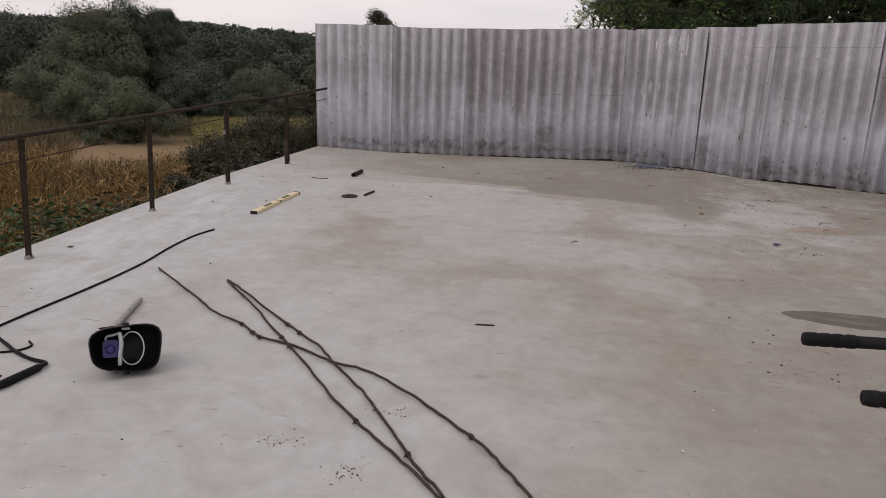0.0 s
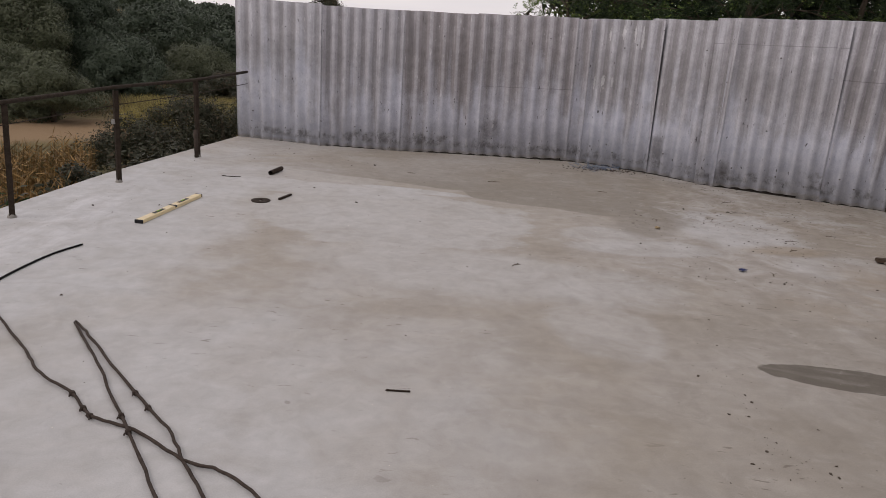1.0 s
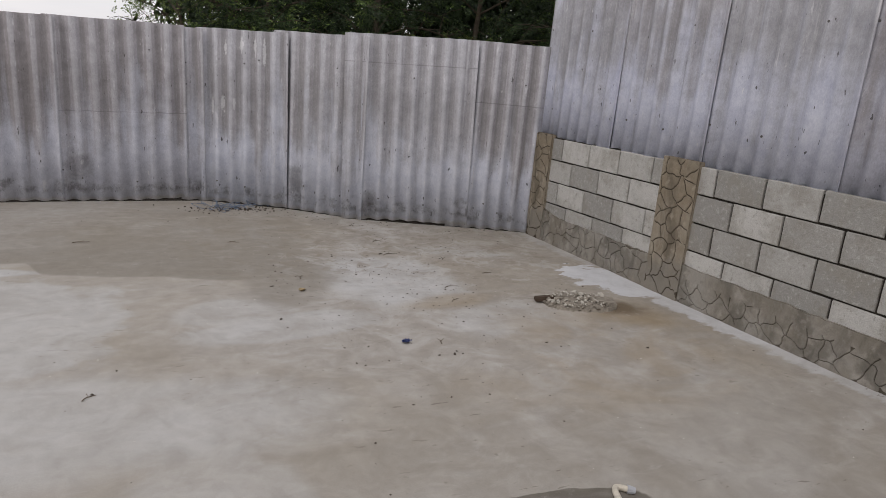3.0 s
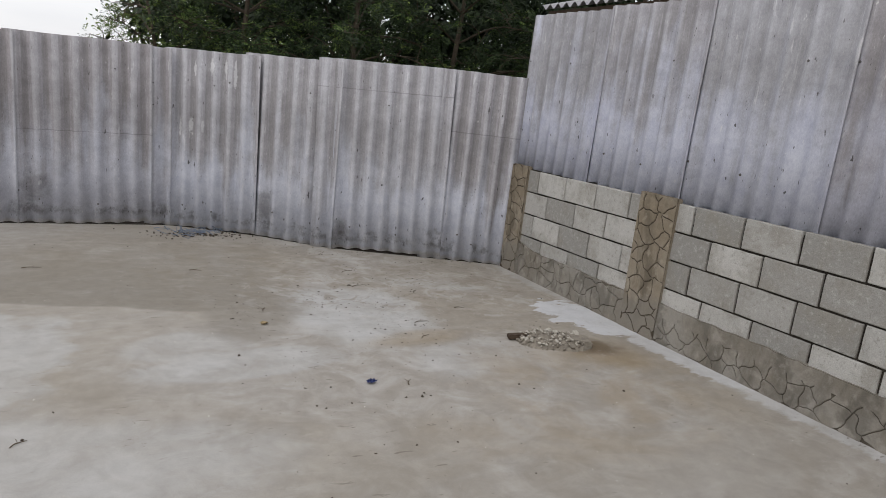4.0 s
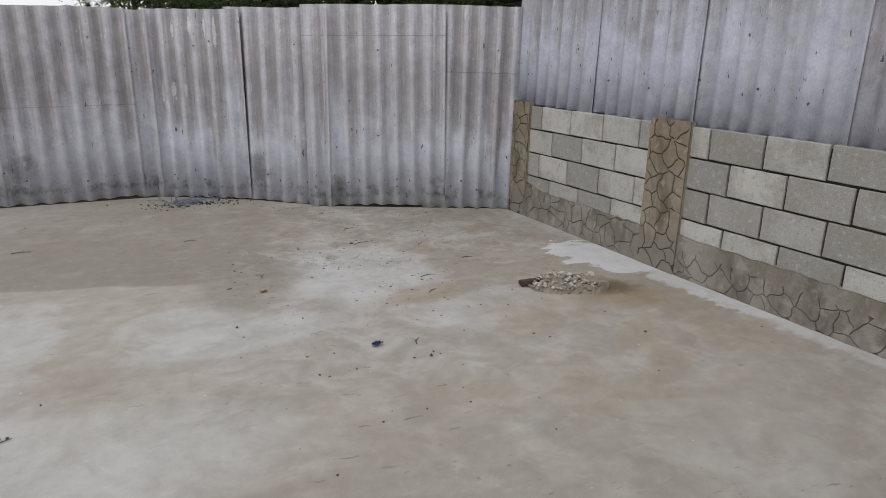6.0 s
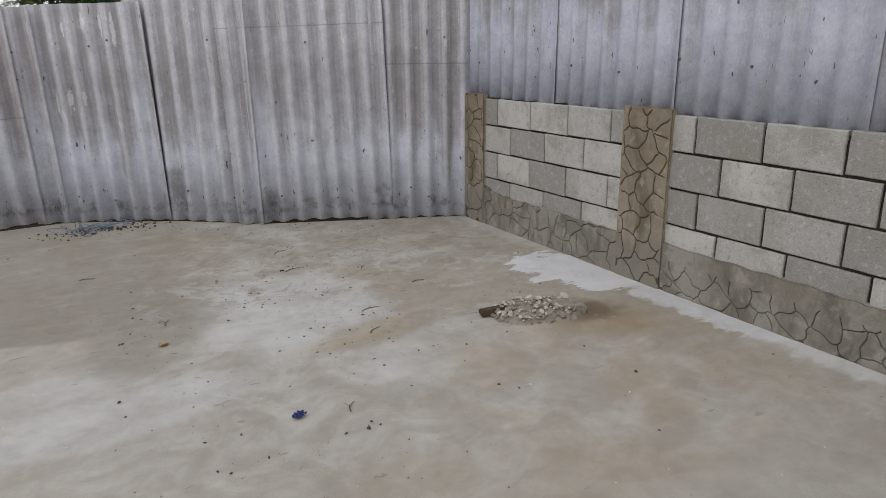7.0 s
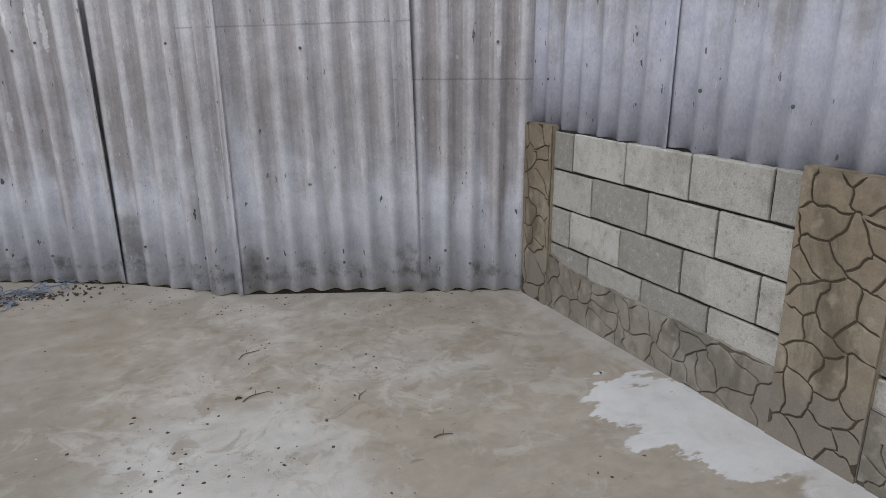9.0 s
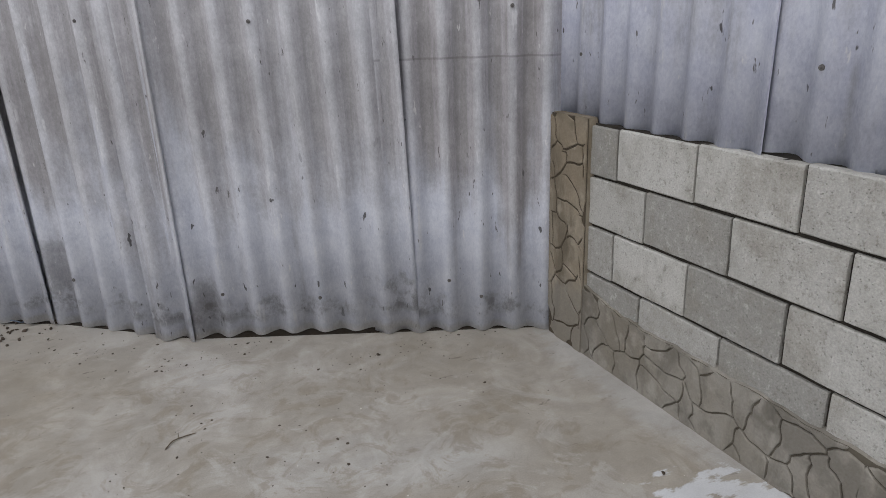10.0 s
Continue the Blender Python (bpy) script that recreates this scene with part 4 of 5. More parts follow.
# ---- welding gear ----
def build_helmet():
    eye = Vector((0.574, 0.118, 1.413))
    here = Vector((-1.075, 2.64, 0.124))
    out = (eye - here)
    out.z = 0
    out = (out.normalized() + Vector((0, 0, 0.42))).normalized()
    long_axis = Vector((0, 0, 1)).cross(out).normalized()
    long_axis = (long_axis - Vector((0, 0, 0.10))).normalized()
    up = out.cross(long_axis).normalized()
    long_axis = up.cross(out).normalized()
    m = Matrix.Translation(here) @ Matrix((long_axis, up, out)).transposed().to_4x4() @ Matrix.Scale(0.81, 4)
    helm = thing("welding_helmet", m, "black welding helmet lying open side up on the concrete", "helmet")

    def outline(a, rx, ry, ex=3.6):
        c, s = math.cos(a), math.sin(a)
        k = (abs(c) ** ex + abs(s) ** ex) ** (-1 / ex)
        return rx * k * c * (1.0 + 0.09 * s), ry * k * s * (1.0 + 0.14 * math.cos(a))

    bm = bmesh.new()
    rings = []
    prof = [(1.0, 0.0), (1.02, -0.03), (0.98, -0.08), (0.88, -0.13), (0.70, -0.165), (0.45, -0.185), (0.2, -0.19)]
    n = 36
    for off, seq in ((0.0, prof), (-0.005, prof[::-1])):
        for s, z in seq:
            ring = []
            for i in range(n):
                x, y = outline(2 * math.pi * i / n, (0.172 + off) * s, (0.122 + off) * s)
                ring.append(bm.verts.new((x, y, z - off + 0.02 * (x / 0.172) ** 2 * (1 if z > -0.05 else 0.4))))
            rings.append(ring)
    for k, (a, b) in enumerate(zip(rings, rings[1:] + rings[:1])):
        if k == 6:
            continue
        for i in range(n):
            bm.faces.new((a[i], a[(i + 1) % n], b[(i + 1) % n], b[i]))
    bm.faces.new(rings[6])
    bm.faces.new(rings[7][::-1])
    bmesh.ops.recalc_face_normals(bm, faces=bm.faces)
    part("shell", bm, "black_plastic", helm, soft=True)
    bm = bmesh.new()
    box(bm, -0.115, -0.035, -0.045, 0.05, -0.17, -0.10, 0.008)
    part("filter_box", bm, "purple", helm, "purple filter housing inside the helmet")
    bm = bmesh.new()
    tube(bm, [(-0.078, 0.0, -0.10), (-0.078, 0.0, -0.088), (-0.078, 0, -0.082)], [0.026, 0.024, 0.012], 14)
    part("knob", bm, "purple", helm, "round purple dial", soft=True)
    # head harness: a ribbon loop and a cross strap
    bm = bmesh.new()
    loop = []
    for i in range(29):
        a = 2 * math.pi * i / 28
        loop.append((0.03 + 0.058 * math.cos(a), 0.088 * math.sin(a), -0.035 + 0.025 * math.cos(a)))
    prev = None
    for i, p in enumerate(loop):
        a = 2 * math.pi * i / 28
        w, t = 0.014, 0.003
        o = Vector((math.cos(a), math.sin(a), 0))
        q = Vector(p)
        ring = [bm.verts.new(q + Vector((0, 0, sz * w)) + o * so * t) for sz, so in ((-1, -1), (1, -1), (1, 1), (-1, 1))]
        if prev:
            for k in range(4):
                bm.faces.new((prev[k], prev[(k + 1) % 4], ring[(k + 1) % 4], ring[k]))
        prev = ring
    bmesh.ops.recalc_face_normals(bm, faces=bm.faces)
    part("headband", bm, "grey_strap", helm, "grey plastic headband")
    bm = bmesh.new()
    tube(bm, glide([(-0.03, -0.085, -0.02), (-0.028, -0.03, -0.005), (-0.022, 0.03, -0.005), (-0.03, 0.085, -0.02)]), 0.0105, 6)
    part("strap", bm, "grey_strap", helm)
    bm = bmesh.new()
    tube(bm, glide([(-0.03, 0.085, -0.02), (-0.06, 0.075, -0.03), (-0.09, 0.07, -0.05), (-0.10, 0.055, -0.06)]), 0.007, 6)
    part("strap", bm, "grey_strap", helm)
    for sy in (-1, 1):
        bm = bmesh.new()
        tube(bm, [(0.0, sy * 0.118, -0.035), (0.0, sy * 0.134, -0.035), (0.0, sy * 0.139, -0.035)], [0.017, 0.017, 0.012], 12)
        part("pivot_knob", bm, "black_plastic", helm, soft=True)
    bm = bmesh.new()
    box(bm, -0.02, 0.02, 0.1, 0.112, -0.04, -0.02, 0.002)
    part("buckle", bm, "grey_strap", helm)


build_helmet()


def build_gear():
    # chipping hammer, its grip showing behind the helmet
    ham = thing("chipping_hammer", pose(-1.40, 3.10, 0.016), "grey-handled chipping hammer lying behind the helmet", "hammer")
    part("handle", tube(bmesh.new(), [(-0.09, 0.36, 0), (-0.085, 0.33, 0), (-0.02, 0.04, 0), (0.0, -0.05, 0)], [0.012, 0.016, 0.015, 0.009], 10), "galv", ham, soft=True)
    bm = bmesh.new()
    tube(bm, [(-0.07, -0.06, 0), (0, -0.055, 0.004), (0.07, -0.05, 0)], [0.004, 0.014, 0.006], 8)
    part("head", bm, "rust_dark", ham)
    # electrode holder with its lead
    hold = thing("electrode_holder", pose(-1.5, 2.5, 0.018), "black electrode holder with a dark lead on the slab", "welding tool")
    part("grip", tube(bmesh.new(), [(-0.11, -0.30, 0), (-0.07, -0.20, 0), (-0.01, -0.06, 0), (0.03, 0.10, 0), (0.035, 0.115, 0)], [0.014, 0.016, 0.018, 0.017, 0.012], 10), "rubber", hold, soft=True)
    bm = bmesh.new()
    box(bm, -0.10, -0.04, -0.18, -0.02, 0.012, 0.02, 0.003)
    part("lever", bm, "rust_dark", hold)
    part("lead", tube(bmesh.new(), glide([(0.035, 0.11, 0), (0.02, 0.16, -0.006), (-0.08, 0.19, -0.008), (-0.2, 0.25, -0.008), (-0.32, 0.33, -0.008), (-0.48, 0.42, -0.008), (-0.8, 0.5, -0.008)]), 0.0085, 8), "rubber", hold, soft=True)
    part("clamp_wire", tube(bmesh.new(), glide([(-0.21, 0.36, -0.01), (-0.17, 0.32, -0.012), (-0.20, 0.26, -0.012), (-0.3, 0.22, -0.012), (-0.42, 0.2, -0.012)]), 0.005, 6), "rubber", hold, soft=True)
    pts = [(-2.12, 2.2), (-2.03, 2.7), (-1.98, 3.0), (-1.95, 3.21), (-1.89, 3.56), (-1.855, 3.83), (-1.835, 4.12), (-1.845, 4.45), (-1.825, 4.76), (-1.76, 4.98)]
    lone("cable", tube(bmesh.new(), glide([(x, y, 0.007) for x, y in pts]), 0.0065, 8), "rubber", pose(0, 0, 0), "dark welding cable lying along the slab edge", "cable", soft=True)


build_gear()


def wire_rod(points, knots, label):
    r = random.Random(len(points) * 7 + len(knots))
    pts = glide([(x, y, 0.009 + 0.004 * (k % 2)) for k, (x, y) in enumerate(points)], 6)
    pts = [p + Vector((r.uniform(-1, 1) * 0.0035, r.uniform(-1, 1) * 0.0035, r.uniform(0, 0.003))) for p in pts]
    rod = thing("wire_rod", pose(points[0][0], points[0][1], 0), label, "wire", "bent wires on the slab")
    ob = part("strand", tube(bmesh.new(), pts, [0.0056 + 0.001 * r.random() for _ in pts], 7), "rebar", rod, soft=True)
    ob.matrix_world = Matrix()
    for f in knots:
        i = min(len(pts) - 2, int(f * (len(pts) - 1)))
        bm = bmesh.new()
        d = (pts[i + 1] - pts[i]).normalized()
        side = d.cross(Vector((0, 0, 1)))
        loop = [pts[i] + d * (0.006 * (k / 5 - 1.5)) + (side * math.cos(k * 1.25) + Vector((0, 0, 1)) * math.sin(k * 1.25)) * 0.0085 for k in range(16)]
        loop += [loop[-1] + side * 0.006 + Vector((0, 0, 0.004)), loop[-1] + side * 0.009 + d * 0.006]
        tube(bm, loop, 0.0034, 5)
        k = part("tie", bm, "rebar", rod, "twist of tying wire")
        k.matrix_world = Matrix()
    return rod


wire_rod([(-1.68, 4.0), (-1.47, 3.8), (-1.21, 3.56), (-1.02, 3.37), (-0.81, 3.24), (-0.66, 3.1), (-0.47, 3.04), (-0.23, 2.89), (-0.06, 2.84), (0.15, 2.67), (0.34, 2.49), (0.49, 2.32), (0.57, 2.21), (0.66, 2.06), (0.8, 1.8), (0.9, 1.5)], (0.27, 0.315, 0.335, 0.72), "long bent brown wire rod lying on concrete")
wire_rod([(-1.16, 3.86), (-0.85, 3.49), (-0.63, 3.21), (-0.40, 2.92), (-0.17, 2.61), (0.03, 2.37), (0.19, 2.21), (0.36, 2.01), (0.55, 1.75), (0.68, 1.5)], (0.27, 0.31, 0.55), "bent brown wire rod crossing another on concrete")
wire_rod([(-1.16, 3.87), (-0.94, 3.65), (-0.63, 3.33), (-0.36, 3.06), (-0.19, 2.84), (-0.01, 2.61), (0.17, 2.32), (0.28, 2.14), (0.38, 2.01), (0.52, 1.72), (0.6, 1.45)], (0.22, 0.26, 0.66), "bent brown wire rod tied at one end")


def build_level():
    a, b = Vector((-1.665, 5.53, 0)), Vector((-1.575, 6.40, 0))
    yaw = math.degrees(math.atan2((b - a).y, (b - a).x))
    lv = thing("spirit_level", pose(a.x, a.y, 0, 0, 0, yaw), "cream yellow spirit level lying on the concrete", "spirit level")
    length = (b - a).length
    bm = bmesh.new()
    box(bm, 0.012, length - 0.012, -0.03, 0.03, 0.0, 0.026, 0.003)
    part("body", bm, "yellow", lv)
    for x in (0.0, length - 0.012):
        bm = bmesh.new()
        box(bm, x, x + 0.0125, -0.031, 0.031, 0.0, 0.027, 0.003)
        part("end_cap", bm, "black_plastic", lv)
    for x, w in ((0.27, 0.07), (0.62, 0.07)):
        bm = bmesh.new()
        box(bm, x - w, x + w, -0.014, 0.016, 0.0262, 0.0285, 0.001)
        ob = part("window", bm, "black_plastic", lv)
        bm = bmesh.new()
        tube(bm, [(x - 0.025, 0, 0.03), (x + 0.025, 0, 0.03)], 0.006, 8)
        part("vial", bm, "vial", ob, "small green bubble vial", soft=True)
    bm = bmesh.new()
    box(bm, 0.45, 0.475, -0.031, 0.031, 0.01, 0.0275, 0.001)
    part("band", bm, "black_plastic", lv)


build_level()


def build_scraps():
    bm = bmesh.new()
    tube(bm, [(-1.275, 7.42, 0.022), (-1.24, 7.68, 0.022)], [0.023, 0.022], 12, False)
    tube(bm, [(-1.24, 7.68, 0.022), (-1.275, 7.42, 0.022)], [0.018, 0.019], 12, False)
    lone("pipe_offcut", bm, "rust_dark", pose(0, 0, 0), "short dark rusty pipe offcut", "pipe", soft=True)
    bm = bmesh.new()
    n = 24
    rings = [[bm.verts.new((r * math.cos(2 * math.pi * i / n), r * math.sin(2 * math.pi * i / n), z)) for i in range(n)] for r, z in ((0.018, 0.0), (0.018, 0.006), (0.078, 0.006), (0.08, 0.003), (0.078, 0.0))]
    for a, b in zip(rings, rings[1:] + rings[:1]):
        for i in range(n):
            bm.faces.new((a[i], a[(i + 1) % n], b[(i + 1) % n], b[i]))
    bmesh.ops.recalc_face_normals(bm, faces=bm.faces)
    lone("grinding_disc", bm, "rust_dark", pose(-1.06, 6.42, 0.001), "dark worn grinding disc lying flat", "disc")
    bm = bmesh.new()
    box(bm, -0.012, 0.012, -0.1, 0.1, 0, 0.016, 0.003)
    lone("steel_bar", bm, "rust_dark", pose(-0.90, 6.58, 0.001, 0, 0, -14), "short dark steel bar offcut", "steel bar")
    bm = bmesh.new()
    tube(bm, glide([(-0.16, 0.02, 0.006), (-0.05, -0.01, 0.008), (0.06, 0.0, 0.006), (0.17, 0.02, 0.006)]), 0.006, 6)
    lone("steel_bar", bm, "rust_dark", pose(-1.60, 7.23, 0.001) @ Matrix.Scale(0.55, 4), "thin bent dark steel bar with a stub", "steel bar")
    bm = bmesh.new()
    box(bm, -0.052, 0.052, -0.005, 0.005, 0, 0.006, 0.002)
    lone("steel_bar", bm, "rust_dark", pose(0.43, 3.48, 0.001, 0, 0, 3), "slim rusty electrode stub on the slab", "steel bar")
    # bent pale hose end in the spilled water
    pts = [(2.845, 3.935, 0.012), (2.80, 3.965, 0.0125), (2.755, 3.89, 0.017), (2.715, 3.74, 0.016), (2.675, 3.56, 0.016), (2.64, 3.40, 0.016), (2.60, 3.1, 0.016), (2.62, 2.6, 0.016), (2.8, 2.0, 0.016), (3.2, 1.2, 0.016)]
    hose = thing("hose", pose(2.7, 3.7, 0), "dirty white hose with its bent end in a puddle", "hose")
    ob = part("tube", tube(bmesh.new(), glide(pts, 6), 0.0125, 10), "hose", hose, soft=True)
    ob.matrix_world = Matrix()
    bm = bmesh.new()
    tube(bm, [(2.835, 3.942, 0.013), (2.86, 3.925, 0.012)], [0.018, 0.012], 10)
    ob = part("nozzle", bm, "grey_strap", hose)
    ob.matrix_world = Matrix()


build_scraps()


def build_barrow():
    bar = thing("wheelbarrow", pose(2.2, 1.8, 0), "wheelbarrow with black tube handles and ribbed grips", "wheelbarrow")
    for tip, end in (((1.342, 1.885, 0.70), (2.05, 1.945, 0.68)), ((1.35, 1.565, 0.70), (2.05, 1.575, 0.68))):
        a, b = Vector(tip), Vector(end)
        d = (b - a).normalized()
        h = part("handle", tube(bmesh.new(), [a + d * 0.04, b, b + Vector((0.7, 0.06, -0.32))], 0.0165, 12), "black_tube", bar, soft=True)
        h.matrix_world = Matrix()
        rad, line = [], []
        for k in range(25):
            s = 0.135 * k / 24
            line.append(a + d * s)
            rad.append(0.019 if 0 < k < 24 and k % 6 not in (0, 1) else 0.0172)
        g = part("grip", tube(bmesh.new(), line, rad, 14), "rubber", h, "ribbed black rubber grip", soft=True)
        g.matrix_world = Matrix()
    # tray, legs and wheel
    bm = bmesh.new()
    lo = [bm.verts.new(p) for p in ((2.15, 1.48, 0.42), (2.85, 1.52, 0.40), (2.83, 2.02, 0.40), (2.13, 1.99, 0.42))]
    hi = [bm.verts.new(p) for p in ((2.0, 1.38, 0.64), (3.05, 1.42, 0.66), (3.03, 2.14, 0.66), (1.98, 2.1, 0.64))]
    bm.faces.new(lo)
    for k in range(4):
        bm.faces.new((lo[k], lo[(k + 1) % 4], hi[(k + 1) % 4], hi[k]))
    bmesh.ops.solidify(bm, geom=bm.faces[:], thickness=0.004)
    t = part("tray", bm, "tray", bar)
    t.matrix_world = Matrix()
    for y in (1.5, 2.0):
        leg = part("leg", tube(bmesh.new(), [(2.1, y, 0.62), (2.2, y, 0.0), (2.3, y, 0.0), (2.5, y, 0.42)], 0.014, 8), "black_tube", bar, soft=True)
        leg.matrix_world = Matrix()
    bm = bmesh.new()
    ring = [(3.15 + 0.14 * math.cos(a), 1.78, 0.18 + 0.14 * math.sin(a)) for a in (2 * math.pi * k / 24 for k in range(25))]
    tube(bm, ring, 0.04, 8, False)
    w = part("wheel", bm, "rubber", bar, soft=True)
    w.matrix_world = Matrix()
    bm = bmesh.new()
    tube(bm, [(3.15, 1.70, 0.18), (3.15, 1.86, 0.18)], 0.1, 14)
    r = part("rim", bm, "galv", w)
    r.matrix_world = Matrix()


build_barrow()


# ---- rubble, litter and crumbs ----
def stone_bm(bm, c, r, rnd, flat=0.7):
    """An angular stone chip added to bm."""
    made = bmesh.ops.create_icosphere(bm, subdivisions=1, radius=r)["verts"]
    turn = Euler((rnd.uniform(0, 6), rnd.uniform(0, 6), rnd.uniform(0, 6))).to_matrix()
    sx, sy, sz = rnd.uniform(0.7, 1.4), rnd.uniform(0.7, 1.2), rnd.uniform(0.5, 1.0)
    for v in made:
        p = v.co * (1 + rnd.uniform(-0.5, 0.25))
        p = turn @ Vector((p.x * sx, p.y * sy, p.z * sz))
        v.co = Vector((p.x, p.y, p.z * flat)) + Vector(c)


def rubble():
    r = random.Random(5)
    heap = thing("rubble_heap", pose(4.01, 5.84, 0), "small flattened heap of grey crushed stone and mortar", "rubble")
    bm = bmesh.new()
    n, m = 22, 14

    def hgt(u, v):
        e = max(0.0, 1 - (u * u) ** 1.3 - (v * v) ** 1.2)
        return 0.055 * e ** 0.6 * (1 + 0.5 * noise.noise((u * 3, v * 3, 1))) + 0.012 * noise.noise((u * 9, v * 9, 2)) * (e > 0)

    g = [[bm.verts.new((0.245 * (2 * i / n - 1), 0.15 * (2 * j / m - 1) , hgt(2 * i / n - 1, 2 * j / m - 1) - 0.004)) for j in range(m + 1)] for i in range(n + 1)]
    for i in range(n):
        for j in range(m):
            bm.faces.new((g[i][j], g[i + 1][j], g[i + 1][j + 1], g[i][j + 1]))
    ob = part("mound", bm, "gravel", heap, soft=False)
    ob.rotation_euler = (0, 0, radians(-22))
    bm = bmesh.new()
    for _ in range(330):
        u, v = r.uniform(-1.12, 0.95), r.uniform(-1.05, 1.05)
        if u * u + v * v > 1.25:
            continue
        rad = r.choice((0.006, 0.008, 0.010, 0.013, 0.019))
        stone_bm(bm, (0.245 * u, 0.15 * v, max(0, hgt(u, v)) + rad * 0.2), rad, r)
    ob = part("crushed_stone", bm, "gravel", heap)
    ob["kind"] = "stuff"
    ob.rotation_euler = (0, 0, radians(-22))
    for c, rad in (((-0.03, 0.03, 0.075), 0.032), ((0.03, 0.055, 0.06), 0.026), ((-0.1, 0.0, 0.05), 0.022), ((0.17, 0.06, 0.055), 0.034)):
        bm = bmesh.new()
        stone_bm(bm, c, rad, r)
        ob = part("mortar_lump", bm, "chipping", heap, "pale mortar lump")
        ob.rotation_euler = (0, 0, radians(-22))
    bm = bmesh.new()
    box(bm, 0.10, 0.25, -0.07, 0.06, 0.015, 0.072, 0.008)
    for v in bm.verts:
        v.co += Vector((0.012, 0.012, 0.012)) * noise.noise(v.co * 16)
    ob = part("mortar_slab", bm, "gravel", heap, "broken slab of grey mortar")
    ob.rotation_euler = (0, radians(6), radians(-22))
    bm = bmesh.new()
    for _ in range(150):
        u, v = r.uniform(-1.0, 0.6), r.uniform(-0.9, 0.9)
        if u * u + v * v < 1.0:
            rad = r.choice((0.006, 0.009, 0.013, 0.017))
            stone_bm(bm, (0.245 * u, 0.15 * v, max(0, hgt(u, v)) + rad * 0.35), rad, r)
    ob = part("chipping", bm, "chipping", heap, "pale stone chippings")
    ob["kind"] = "stuff"
    ob.rotation_euler = (0, 0, radians(-22))
    bm = bmesh.new()
    box(bm, -0.075, 0.075, -0.024, 0.024, 0, 0.03, 0.006)
    for v in bm.verts:
        v.co.z += 0.008 * noise.noise(v.co * 20)
        v.co.y += 0.012 * noise.noise(v.co * 11)
    lone("wood_scrap", bm, "wood", pose(3.80, 5.94, 0.012, 4, -6, -12), "dark wet scrap of wood beside the rubble", "wood")
    bm = bmesh.new()
    box(bm, -0.06, 0.06, -0.012, 0.012, 0, 0.016, 0.004)
    lone("wood_scrap", bm, "wood", pose(3.87, 5.88, 0.024, 8, -12, 20), "short dark splinter of wood on the rubble", "wood")


rubble()


